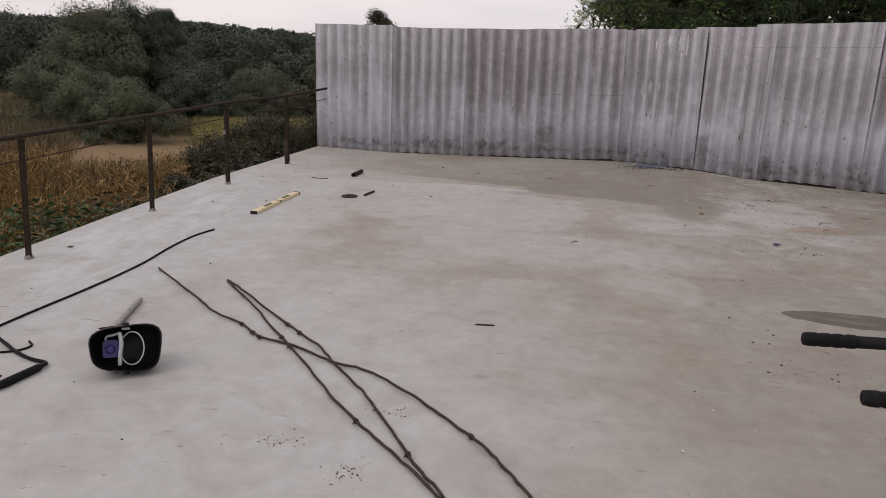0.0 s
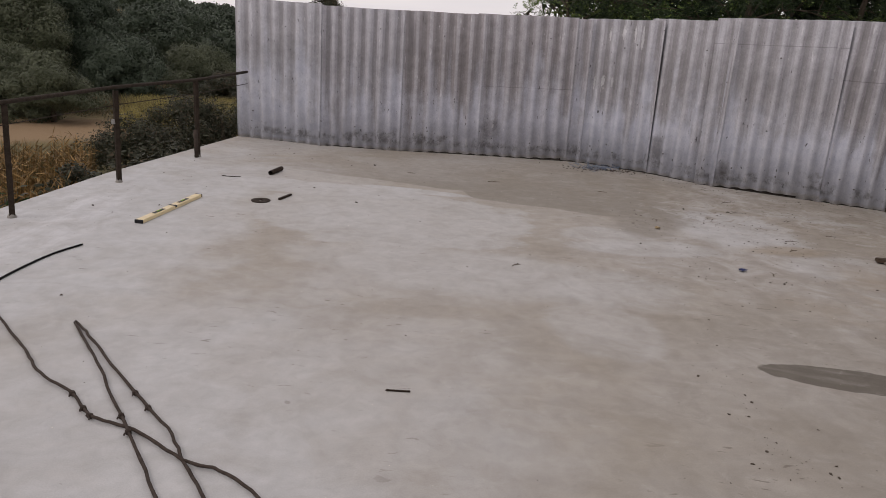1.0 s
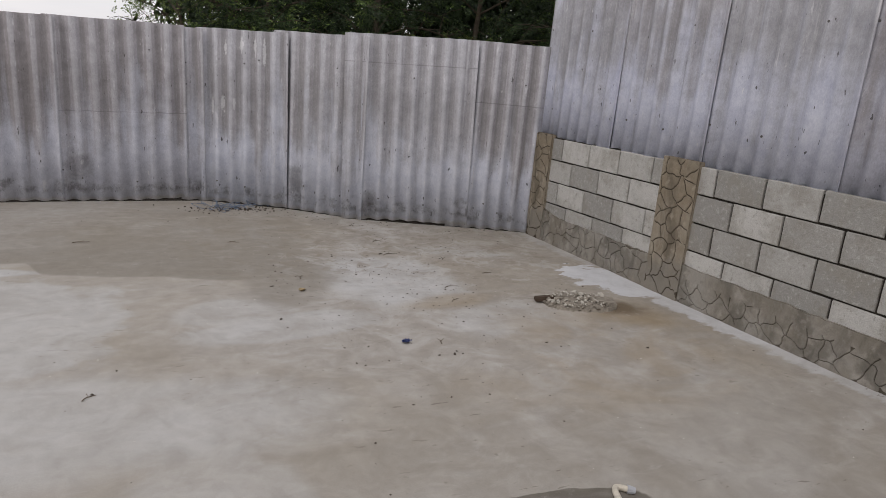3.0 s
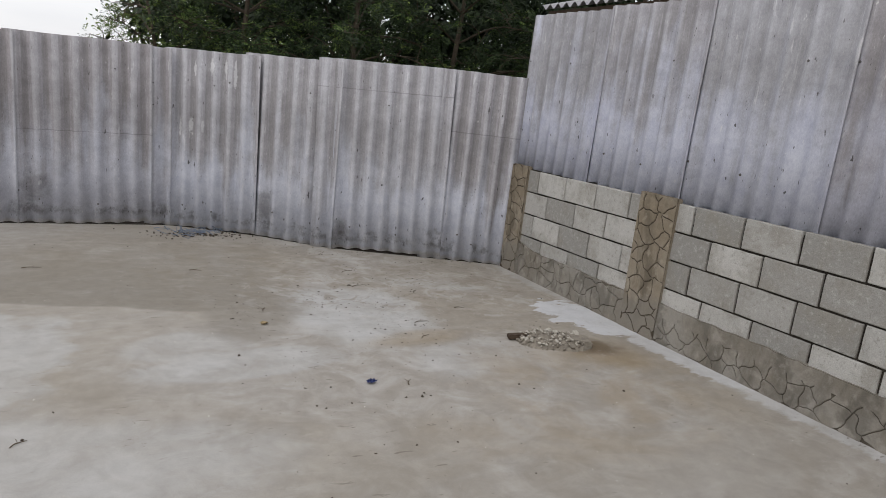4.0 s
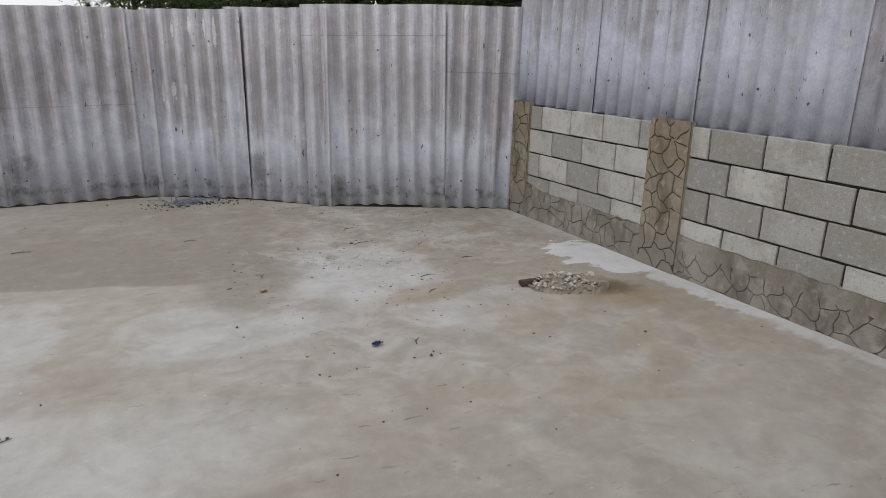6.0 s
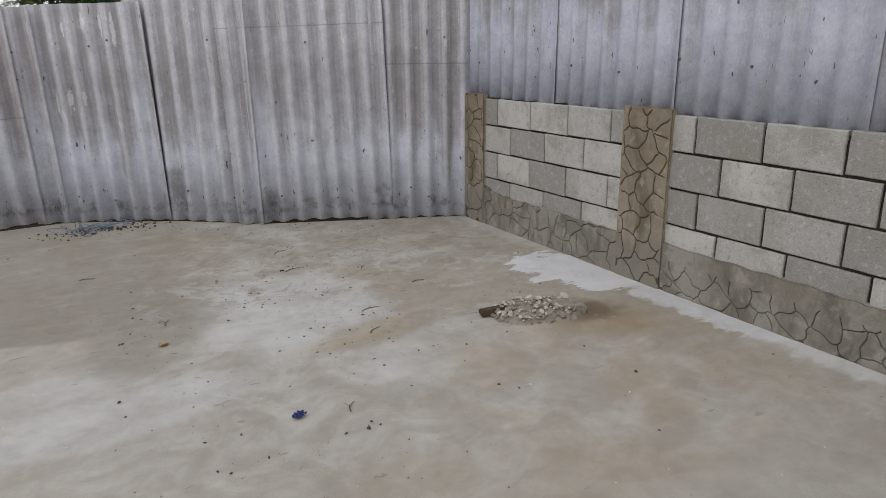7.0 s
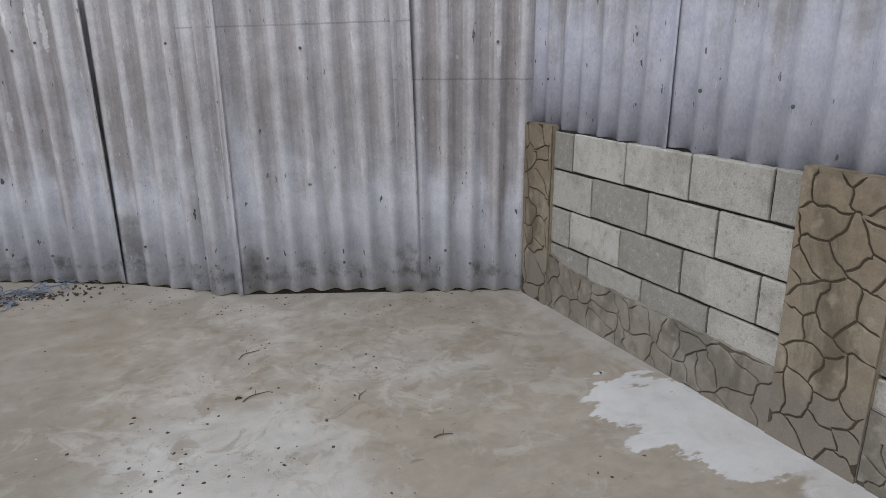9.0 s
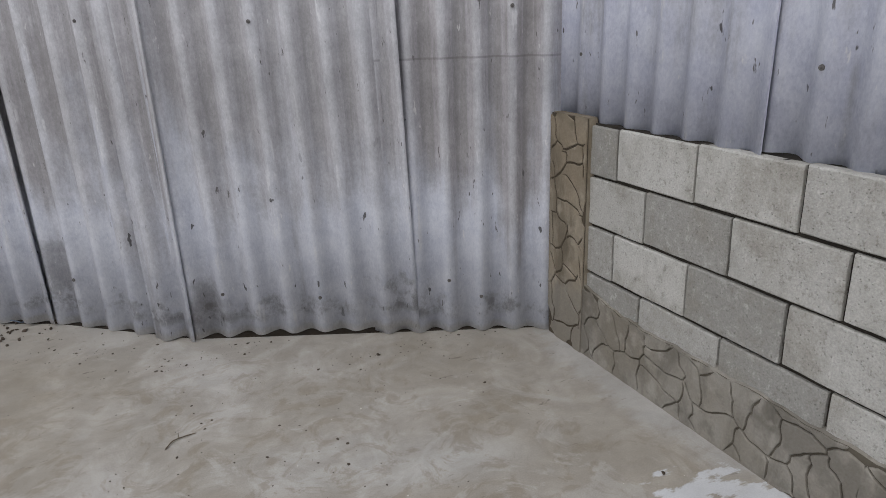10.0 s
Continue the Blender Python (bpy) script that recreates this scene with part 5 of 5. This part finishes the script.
def litter():
    r = random.Random(11)
    # tangle of faded twine and chips against the fence
    heap = thing("twine_tangle", pose(2.16, 9.03, 0), "tangle of faded blue twine with stone chips by the fence", "twine")
    for _ in range(16):
        bm = bmesh.new()
        p = Vector((r.gauss(0, 0.09), r.gauss(0.05, 0.06), 0.006))
        pts = [p.copy()]
        for _ in range(6):
            p = p + Vector((r.gauss(0, 0.06), r.gauss(0, 0.04), 0))
            p.z = max(0.004, 0.02 + r.gauss(0, 0.02))
            p.y = min(p.y, 0.17)
            pts.append(p.copy())
        tube(bm, glide(pts, 3), 0.0028, 4)
        part("twine", bm, "twine", heap)
    bm = bmesh.new()
    for _ in range(150):
        stone_bm(bm, (r.gauss(0.05, 0.22), min(0.2, r.gauss(-0.03, 0.08)), 0.004), r.choice((0.006, 0.009, 0.013)), r)
    ob = part("chips", bm, "crumb", heap)
    ob["kind"] = "stuff"
    # single bits that can be told apart
    def chip(name, x, y, rad, material, label, cat, flat=0.55):
        bm = bmesh.new()
        stone_bm(bm, (0, 0, rad * 0.3), rad * 0.8, r, flat * 0.75)
        lone(name, bm, material, pose(x, y, 0, 0, 0, r.uniform(0, 360)), label, cat)

    chip("rubble_lump", 2.245, 6.475, 0.033, "brick", "yellowish lump of broken masonry", "rubble", 0.8)
    bm = bmesh.new()
    g = [[bm.verts.new((0.028 * (i / 3 - 1), 0.02 * (j / 3 - 1), 0.004 + 0.009 * abs(math.sin(1.9 * i + 0.9 * j)) + 0.003 * r.random())) for j in range(7)] for i in range(7)]
    for i in range(6):
        for j in range(6):
            if (i, j) not in ((0, 0), (5, 5), (0, 5), (5, 1)):
                bm.faces.new((g[i][j], g[i + 1][j], g[i + 1][j + 1], g[i][j + 1]))
    bmesh.ops.solidify(bm, geom=bm.faces[:], thickness=0.0012)
    lone("plastic_scrap", bm, "blue", pose(2.575, 5.49, 0.002, 0, 0, 35), "crumpled dark blue plastic scrap", "scrap")
    for x, y, rad, mat in ((2.77, 5.27, 0.013, "crumb"), (2.80, 5.31, 0.009, "crumb"), (1.99, 5.98, 0.016, "crumb"), (3.08, 7.26, 0.016, "crumb"), (-0.385, 8.29, 0.022, "crumb"), (-0.29, 6.59, 0.02, "crumb"), (-0.75, 7.02, 0.014, "crumb"), (-2.51, 4.33, 0.02, "crumb"), (-1.42, 4.18, 0.013, "crumb"), (4.57, 6.76, 0.014, "crumb"), (3.49, 5.22, 0.015, "chalk"), (3.95, 5.07, 0.013, "crumb"), (1.02, 5.27, 0.015, "crumb"), (2.35, 5.48, 0.010, "crumb"), (-1.75, 6.05, 0.012, "crumb"), (-2.2, 5.9, 0.014, "crumb"), (1.23, 2.42, 0.012, "chalk"), (1.42, 2.75, 0.010, "chalk")):
        chip("stone_chip", x, y, rad, mat, "pale stone chip on the slab" if mat == "chalk" else "small dark crumb of mortar on the slab", "stone")
    # dry twigs
    def twig(x, y, length, yaw, bend):
        bm = bmesh.new()
        pts = glide([(-length / 2, 0, 0.004), (-length * 0.15, bend, 0.007), (length * 0.2, bend * 0.6, 0.005), (length / 2, -bend * 0.4, 0.006)], 4)
        tube(bm, pts, [0.0035 - 0.0018 * k / len(pts) for k in range(len(pts))], 5)
        tube(bm, [pts[6], pts[6] + Vector((length * 0.12, 0.03, 0.008))], 0.0016, 4)
        lone("twig", bm, "twig", pose(x, y, 0.001, 0, 0, yaw) @ Matrix.Scale(0.75, 4), "thin dry brown twig on the concrete", "twig", "twigs on the slab")

    for k in ((0.91, 7.87, 0.16, 5, 0.012), (3.15, 7.24, 0.17, 20, 0.02), (3.28, 6.36, 0.14, 10, 0.015), (3.18, 6.09, 0.11, 35, 0.01), (1.01, 5.24, 0.09, 40, 0.01), (2.0, 7.75, 0.12, -10, 0.01), (3.2, 7.66, 0.16, 30, 0.025), (3.72, 6.62, 0.10, -5, 0.01), (2.78, 5.45, 0.10, 60, 0.012), (0.05, 8.0, 0.12, 0, 0.008), (3.55, 7.05, 0.1, 50, 0.01), (2.3, 6.75, 0.1, 70, 0.01)):
        twig(*k)
    # uncountable crumbs: denser in drifts
    bm = bmesh.new()
    drifts = [(2.25, 6.8, 0.12, 0.35, 75), (1.9, 3.65, 0.1, 0.35, 45), (1.95, 3.2, 0.12, 0.1, 25), (-0.26, 2.25, 0.04, 0.03, 110), (0.05, 2.1, 0.045, 0.045, 120), (0.13, 2.52, 0.04, 0.025, 90), (3.1, 6.1, 0.3, 0.2, 80), (3.3, 7.4, 0.5, 0.35, 90), (2.72, 6.9, 0.07, 0.12, 40), (3.05, 6.75, 0.12, 0.05, 30), (4.0, 7.7, 0.45, 0.15, 60), (2.3, 8.95, 0.4, 0.12, 70), (3.9, 5.9, 0.3, 0.2, 50), (3.3, 6.35, 0.12, 0.05, 30), (2.7, 5.3, 0.3, 0.25, 40), (3.3, 8.3, 0.25, 0.05, 75), (4.2, 7.95, 0.3, 0.04, 60), (2.85, 8.62, 0.3, 0.09, 60), (3.05, 6.95, 0.4, 0.25, 60), (2.6, 5.6, 0.35, 0.3, 40), (-0.9, 8.6, 0.8, 0.3, 40), (-1.9, 6.4, 0.35, 0.9, 30)]
    for cx, cy, sx, sy, cnt in drifts:
        for _ in range(cnt):
            x, y = r.gauss(cx, sx), r.gauss(cy, sy)
            if -2.6 < x < 4.7 and y < 9.25 and y < 11.2 - 0.7 * x:
                stone_bm(bm, (x, y, 0.001), r.choice((0.0016, 0.002, 0.0024, 0.0028, 0.0034, 0.0044, 0.008)) * (0.55 if sx < 0.07 else 1.0), r, 0.5)
    for _ in range(230):
        x, y = r.uniform(-2.6, 4.75), r.uniform(1.6, 9.2)
        if y < 10.9 - 0.7 * x:
            stone_bm(bm, (x, y, 0.001), r.choice((0.002, 0.003, 0.004, 0.007)), r, 0.45)
    lone("crumbs", bm, "crumb", pose(0, 0, 0), "dark crumbs of mortar and soil scattered on the slab", "crumbs", kind="stuff")
    bm = bmesh.new()
    for _ in range(200):
        x, y = r.uniform(-2.0, 4.7), r.uniform(1.5, 8.0)
        stone_bm(bm, (x, y, 0.001), r.choice((0.0015, 0.002, 0.003, 0.0045)), r, 0.4)
    lone("stone_grit", bm, "chalk", pose(0, 0, 0), "pale stone grit scattered on the slab", "grit", kind="stuff")


litter()


# ---- shed roof behind the block wall ----
def build_shed():
    shed = thing("shed", pose(7.0, 6.5, 0), "old shed with a corrugated slate roof behind the wall", "shed")
    bm = bmesh.new()
    box(bm, 6.25, 9.5, 2.0, 9.1, -0.6, 2.6)
    w = part("wall", bm, "shed", shed)
    w.matrix_world = Matrix()
    bm = bmesh.new()
    n = 7 * 7 * 8
    rows = []
    for t in (0, 1):
        for dz in (0.0, 0.008):
            row = []
            for i in range(n + 1):
                y = 2.0 + (9.42 - 2.0) * i / n
                row.append(bm.verts.new((6.0 + 3.8 * t, y, 2.69 + 1.1 * t + 0.025 * math.cos(2 * math.pi * i / 8) + dz)))
            rows.append(row)
    for a, b in ((0, 2), (1, 3), (0, 1), (2, 3)):
        for i in range(n):
            bm.faces.new((rows[a][i], rows[a][i + 1], rows[b][i + 1], rows[b][i]))
    bmesh.ops.recalc_face_normals(bm, faces=bm.faces)
    roof = part("roof", bm, "roof", shed)
    roof.matrix_world = Matrix()
    bm = bmesh.new()
    box(bm, 6.05, 6.12, 2.0, 9.35, 2.52, 2.655)
    f = part("fascia", bm, "wood", shed)
    f.matrix_world = Matrix()


build_shed()


# ---- trees and plants ----
def pinnate(points, dirs, length, pairs=9):
    """Compound leaves: rows of small leaflets along each leaf's midrib."""
    n = len(points)
    d = dirs.copy()
    d[:, 2] -= 0.25
    d = unit(d)
    nrm = unit(np.tile([0, 0, 1.0], (n, 1)) + 0.55 * RNG.normal(size=(n, 3)))
    s = unit(np.cross(d, nrm))
    ln = length * RNG.uniform(0.7, 1.25, (n, 1))
    cs, us, vs = [], [], []
    for k in range(pairs):
        at = points + d * ln * (0.2 + 0.8 * k / pairs) - np.array([0, 0, 1.0]) * ln * 0.22 * ((k / pairs) ** 2)
        sz = ln * (0.15 - 0.009 * abs(k - 4))
        for sg in (-1, 1):
            u = unit(s * sg + 0.35 * d + 0.12 * RNG.normal(size=(n, 3))) * sz * 0.62
            cs.append(at + u)
            us.append(u)
            vs.append(unit(np.cross(u, nrm) + 0.2 * RNG.normal(size=(n, 3))) * sz * 0.22)
    at = points + d * ln * 1.08
    cs.append(at)
    us.append(d * ln * 0.1)
    vs.append(s * ln * 0.05)
    return np.concatenate(cs), np.concatenate(us), np.concatenate(vs)


def locust(x, y, height, spread, label, leaves=1500, light=0.25, lean=(0, 0)):
    z0 = float(land(x, y)) - 0.05
    rnd = random.Random(int(x * 100 + y))
    tree = thing("tree", pose(x, y, z0), label, "tree", "locust trees behind the fence")
    bm = bmesh.new()
    top = Vector((lean[0], lean[1], height))
    trunk = glide([(0, 0, 0), (0.1 * rnd.uniform(-1, 1), 0.1, height * 0.3), (top.x * 0.5, top.y * 0.5, height * 0.6), top], 4)
    tube(bm, trunk, [0.075 * (1 - 0.85 * k / len(trunk)) for k in range(len(trunk))], 8)
    tips, dirs = [], []
    for k in range(26):
        f = rnd.uniform(0.2, 0.95)
        b = trunk[int(f * (len(trunk) - 1))]
        a = rnd.uniform(0, 2 * math.pi)
        reach = spread * rnd.uniform(0.55, 1.1) * (1.15 - 0.55 * f)
        e = b + Vector((math.cos(a) * reach, math.sin(a) * reach, rnd.uniform(-0.1, 0.55) * reach))
        midp = b.lerp(e, 0.5) + Vector((0, 0, 0.12 * reach))
        limb = glide([b, midp, e], 5)
        tube(bm, limb, [0.02 * (1 - 0.85 * q / len(limb)) for q in range(len(limb))], 5)
        for _ in range(9):
            p = limb[rnd.randrange(3, len(limb))]
            d = Vector((rnd.gauss(0, 1) + math.cos(a), rnd.gauss(0, 1) + math.sin(a), rnd.gauss(0.1, 0.6))).normalized()
            q = p + d * rnd.uniform(0.25, 0.7) * spread * 0.45
            tube(bm, [p, p.lerp(q, 0.5) + Vector((0, 0, 0.03)), q], [0.009, 0.006, 0.002], 4)
            for _ in range(max(1, leaves // 234)):
                t = rnd.uniform(0.1, 1.05)
                tips.append(tuple(p.lerp(q, t)))
                w = d + Vector((rnd.gauss(0, 0.8), rnd.gauss(0, 0.8), rnd.gauss(0, 0.5)))
                dirs.append(tuple(w.normalized()))
    part("trunk", bm, "bark", tree)
    tips, dirs = np.array(tips), np.array(dirs)
    pick = RNG.random(len(tips)) < light
    for flag, mat in ((~pick, "leaf"), (pick, "leaf_light")):
        if flag.sum():
            part("crown", cards("crown", *pinnate(tips[flag], dirs[flag], 0.27)), mat, tree)


for tx, ty, th, ts, tl, tlight, lean in (
    (3.4, 13.6, 5.2, 1.75, 3800, 0.22, (0.1, 0)),
    (2.6, 14.2, 3.5, 1.5, 1000, 0.8, (-0.55, 0)),
    (4.9, 12.7, 5.6, 1.9, 4200, 0.10, (0, 0)),
    (6.7, 12.9, 5.8, 2.0, 4200, 0.08, (0.2, 0)),
    (8.6, 12.3, 5.5, 1.9, 4200, 0.06, (0, 0)),
    (10.4, 12.6, 5.6, 2.0, 2600, 0.06, (0, 0)),
):
    locust(tx, ty, th, ts, "leafy green locust tree behind the corrugated fence" if tlight < 0.5 else "young light green locust tree at the edge of the trees", tl, tlight, lean)


def clump_tree(name, x, y, height, radius, mat, label, count, leaf, base=0.12, category="tree", group="", clumps=40, trunk=True, stretch=1.6):
    """A broad bush or tree: uneven clumps of small leaves round a branching trunk."""
    z0 = float(land(x, y)) - 0.05
    tree = thing(name, pose(x, y, z0), label, category, group)
    c = rand_dirs(clumps)
    c[:, 2] = np.abs(c[:, 2]) * 1.2 - 0.25
    c = c * RNG.uniform(0.35, 1.0, (clumps, 1)) ** 0.6
    size = RNG.uniform(0.15, 0.36, clumps) * radius
    cen = np.stack([c[:, 0] * radius * 0.85, c[:, 1] * radius * 0.85, height * (0.45 + 0.42 * c[:, 2])], 1)
    low = clumps // 3
    cen[:low, 2] = RNG.uniform(0.08, 0.4, low) * height
    cen[:low, :2] = RNG.normal(0, 0.45, (low, 2)) * radius
    cen[:, 2] = np.clip(cen[:, 2], height * base, height)
    which = RNG.integers(0, clumps, count)
    d = rand_dirs(count)
    pts = cen[which] + d * size[which][:, None] * (RNG.uniform(0.3, 1.0, (count, 1)) ** 0.5 + 0.22 * RNG.normal(size=(count, 1))) * np.array([1.1, 1.1, 0.9])
    pts[:, 2] = np.maximum(pts[:, 2], 0.05)
    # leaves lie along the clump's skin, so that each clump takes light from above as a body
    nrm = unit(d + np.array([0, 0, 0.2]) + 0.34 * RNG.normal(size=(count, 3)))
    u = unit(np.cross(nrm, RNG.normal(size=(count, 3)))) * leaf * RNG.uniform(0.6, 1.3, (count, 1)) * stretch
    v = unit(np.cross(nrm, u)) * leaf * 0.62
    part("crown", cards("crown", pts, u, v), mat, tree)
    if trunk:
        bm = bmesh.new()
        tube(bm, [(0, 0, -0.1), (0.05 * radius, 0, height * 0.3), (0, 0.05 * radius, height * 0.7)], [0.05 * radius + 0.03, 0.04 * radius + 0.02, 0.02], 7)
        for k in range(0, clumps, 3):
            tube(bm, [(0.02 * radius, 0, height * 0.25), tuple(cen[k] * np.array([0.6, 0.6, 0.8])), tuple(cen[k])], [0.025 * radius, 0.014 * radius, 0.006], 5)
        part("trunk", bm, "bark", tree)
    return tree


EYE0 = (0.574, 0.118)


def polar(az, r):
    """Plan place at a bearing from the start of the walk: degrees to the right of +y, metres."""
    return EYE0[0] + r * math.sin(radians(az)), EYE0[1] + r * math.cos(radians(az))


# trees that close the view behind the locusts, their shade painted into darker leaves
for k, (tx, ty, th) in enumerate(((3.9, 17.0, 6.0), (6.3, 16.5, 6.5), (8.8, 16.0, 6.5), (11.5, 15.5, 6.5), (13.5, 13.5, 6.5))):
    clump_tree("tree", tx, ty, th, 2.3, "leaf_shade", "dense tree behind others, its shade put into dark green leaves", 12000, 0.07, 0.1, clumps=60)
WOODS = [(-32.9, 34, 5.9, 2.3, "willow"), (-30.4, 36, 6.6, 1.9, "far_leaf"), (-28.4, 37, 6.7, 1.3, "far_leaf"), (-35.4, 33, 4.0, 2.0, "willow"), (-33.4, 25, 2.6, 1.4, "willow"), (-30.8, 23, 2.2, 1.15, "willow"), (-25.4, 56, 5.6, 3.6, "far_leaf"), (-23.4, 60, 5.4, 3.4, "far_leaf"), (-27.2, 35, 4.0, 1.8, "far_leaf"), (-26.4, 33, 3.0, 1.9, "far_leaf"), (-21.3, 40, 3.4, 2.0, "willow"), (-19.3, 36, 1.9, 1.25, "hedge"), (-18.6, 46, 4.0, 2.4, "far_leaf"), (-15.6, 44, 3.3, 2.4, "willow"), (-13.5, 52, 4.0, 2.8, "far_leaf"), (-41.0, 62, 6.0, 4.0, "far_leaf"), (-38.5, 66, 6.2, 4.0, "far_leaf"), (-36.0, 70, 6.2, 4.2, "far_leaf"), (-44.0, 58, 5.6, 4.0, "far_leaf"), (-33.5, 72, 6.3, 4.2, "far_leaf"), (-22.0, 66, 5.2, 3.4, "far_leaf"), (-19.5, 72, 5.6, 3.6, "far_leaf"), (-16.5, 70, 5.0, 3.4, "far_leaf")]
KIND = {"willow": "grey-green willow in the valley", "hedge": "brownish round bush in the valley", "far_leaf": "dull green tree in the far valley"}
for az, r, h, rad, mat in WOODS:
    tx, ty = polar(az, r)
    count, leaf = (52000, 0.024) if r < 30 else ((56000, 0.037) if r < 41 else (24000, 0.08))
    clump_tree("tree", tx, ty, h, rad, mat, KIND[mat], count, leaf, 0.04, group="valley trees", clumps=56)
clump_tree("tree", *polar(-12.0, 41.5), 7.3, 1.25, "hedge", "single bushy tree showing above the fence", 30000, 0.045, 0.06, clumps=90)
for az, r, h, rad in ((-24.6, 14.0, 1.75, 1.05), (-22.0, 15.5, 1.95, 1.25), (-19.0, 15.0, 1.9, 1.2), (-16.4, 16.5, 2.0, 1.2), (-13.5, 17.0, 2.0, 1.4), (-27.6, 9.9, 1.75, 0.55), (-20.5, 12.2, 1.35, 0.7), (-17.5, 12.4, 1.2, 0.6)):
    tx, ty = polar(az, r)
    clump_tree("shrub", tx, ty, h, rad, "hedge", "dull olive shrub below the slab edge", 16000, 0.019, 0.05, "shrub", "shrubs below the slab", 30)


def field(name, n, place, plant, mat, label, category):
    cs, us, vs = [], [], []
    for _ in range(n):
        x, y = place()
        c, u, v = plant(x, y, float(land(np.float64(x), np.float64(y))))
        cs.append(c), us.append(u), vs.append(v)
    lone(name, cards(name, np.concatenate(cs), np.concatenate(us), np.concatenate(vs)), mat, pose(0, 0, 0), label, category, kind="stuff")


def corn_plant(x, y, z):
    h = RNG.uniform(0.85, 1.35)
    k = 14
    zz = RNG.uniform(0.15, 1.0, k) * h
    a = RNG.uniform(0, 2 * np.pi, k)
    ln = RNG.uniform(0.04, 0.105, k)
    drop = RNG.uniform(-1.6, 1.6, k)
    u = unit(np.stack([np.cos(a), np.sin(a), drop], 1)) * ln[:, None]
    c = np.array([x, y, z]) + np.stack([0 * zz, 0 * zz, zz], 1) + u * 0.9
    v = unit(np.cross(u, RNG.normal(size=(k, 3)))) * 0.007
    c = np.concatenate([c, [[x, y, z + h * 0.5]]])
    u = np.concatenate([u, [[0.05, 0, h * 0.5]]])
    v = np.concatenate([v, [[0.012, 0.012, 0]]])
    return c, u, v


def weed_plant(x, y, z):
    h = RNG.uniform(0.75, 1.45)
    k = 16
    zz = RNG.uniform(0.3, 1.0, k) * h
    a = RNG.uniform(0, 2 * np.pi, k)
    u = np.stack([np.cos(a), np.sin(a), RNG.uniform(-0.5, 0.3, k)], 1) * RNG.uniform(0.03, 0.065, k)[:, None]
    c = np.array([x, y, z]) + np.stack([0.07 * np.cos(a), 0.07 * np.sin(a), zz], 1)
    v = unit(np.cross(u, [[0, 0, 1.0]]) + 0.2 * RNG.normal(size=(k, 3))) * 0.022
    return c, u, v


def reed_plant(x, y, z):
    k = 9
    u = np.stack([RNG.normal(0, 0.1, k), RNG.normal(0, 0.1, k), RNG.uniform(0.12, 0.32, k)], 1)
    c = np.array([x, y, z]) + RNG.normal(0, 0.15, (k, 3)) * np.array([1, 1, 0]) + u
    v = unit(np.cross(u, RNG.normal(size=(k, 3)))) * 0.014
    return c, u, v


field("corn_stand", 7600, lambda: (lambda a: polar(a, RNG.uniform(7.6, 12.6 if a > -35.5 else 14.5)))(RNG.uniform(-48, -27.5)), corn_plant, "corn", "dry yellow-brown maize stand below the slab", "maize")
field("weeds", 2600, lambda: (RNG.uniform(-5.6, -3.0), RNG.uniform(2.4, 7.2)), weed_plant, "nettle", "green nettles growing along the terrace wall", "weeds")
field("rank_grass", 900, lambda: (RNG.uniform(-4.2, -2.6) - 0.2, RNG.uniform(5.5, 11.5)), weed_plant, "hedge", "dull weeds growing below the slab edge", "weeds")
field("reeds", 3600, lambda: polar(RNG.uniform(-26, -12), RNG.uniform(21, 32)), reed_plant, "yellow_grass", "band of yellowed reeds in the valley", "reeds")
field("dry_grass", 5000, lambda: (lambda a: polar(a, RNG.uniform(19.0 if a < -35.5 else 25.0, 52)))(RNG.uniform(-48, -14)), reed_plant, "dry_grass", "rough dry grass in the valley", "grass")


def far_wood():
    n, m = 1500, 90
    az = np.radians(RNG.uniform(-62, 40, n))
    r = RNG.uniform(270, 470, n)
    x, y = EYE0[0] + r * np.sin(az), EYE0[1] + r * np.cos(az)
    z = land(x, y)
    h = RNG.uniform(4.5, 7, n)
    cen = np.stack([x, y, z], 1)[:, None, :] + rand_dirs(n * m).reshape(n, m, 3) * np.stack([h * 0.5, h * 0.5, h * 0.45], 1)[:, None, :] * RNG.uniform(0.5, 1.0, (n, m, 1)) + np.stack([0 * h, 0 * h, h * 0.55], 1)[:, None, :]
    cen = cen.reshape(-1, 3)
    u = rand_dirs(n * m) * RNG.uniform(0.5, 1.0, (n * m, 1))
    v = unit(np.cross(u, RNG.normal(size=(n * m, 3)))) * RNG.uniform(0.4, 0.75, (n * m, 1))
    lone("far_woods", cards("far_woods", cen, u, v), "far_leaf", pose(0, 0, 0), "dull green wooded hills on the horizon", "woods", kind="stuff")


far_wood()
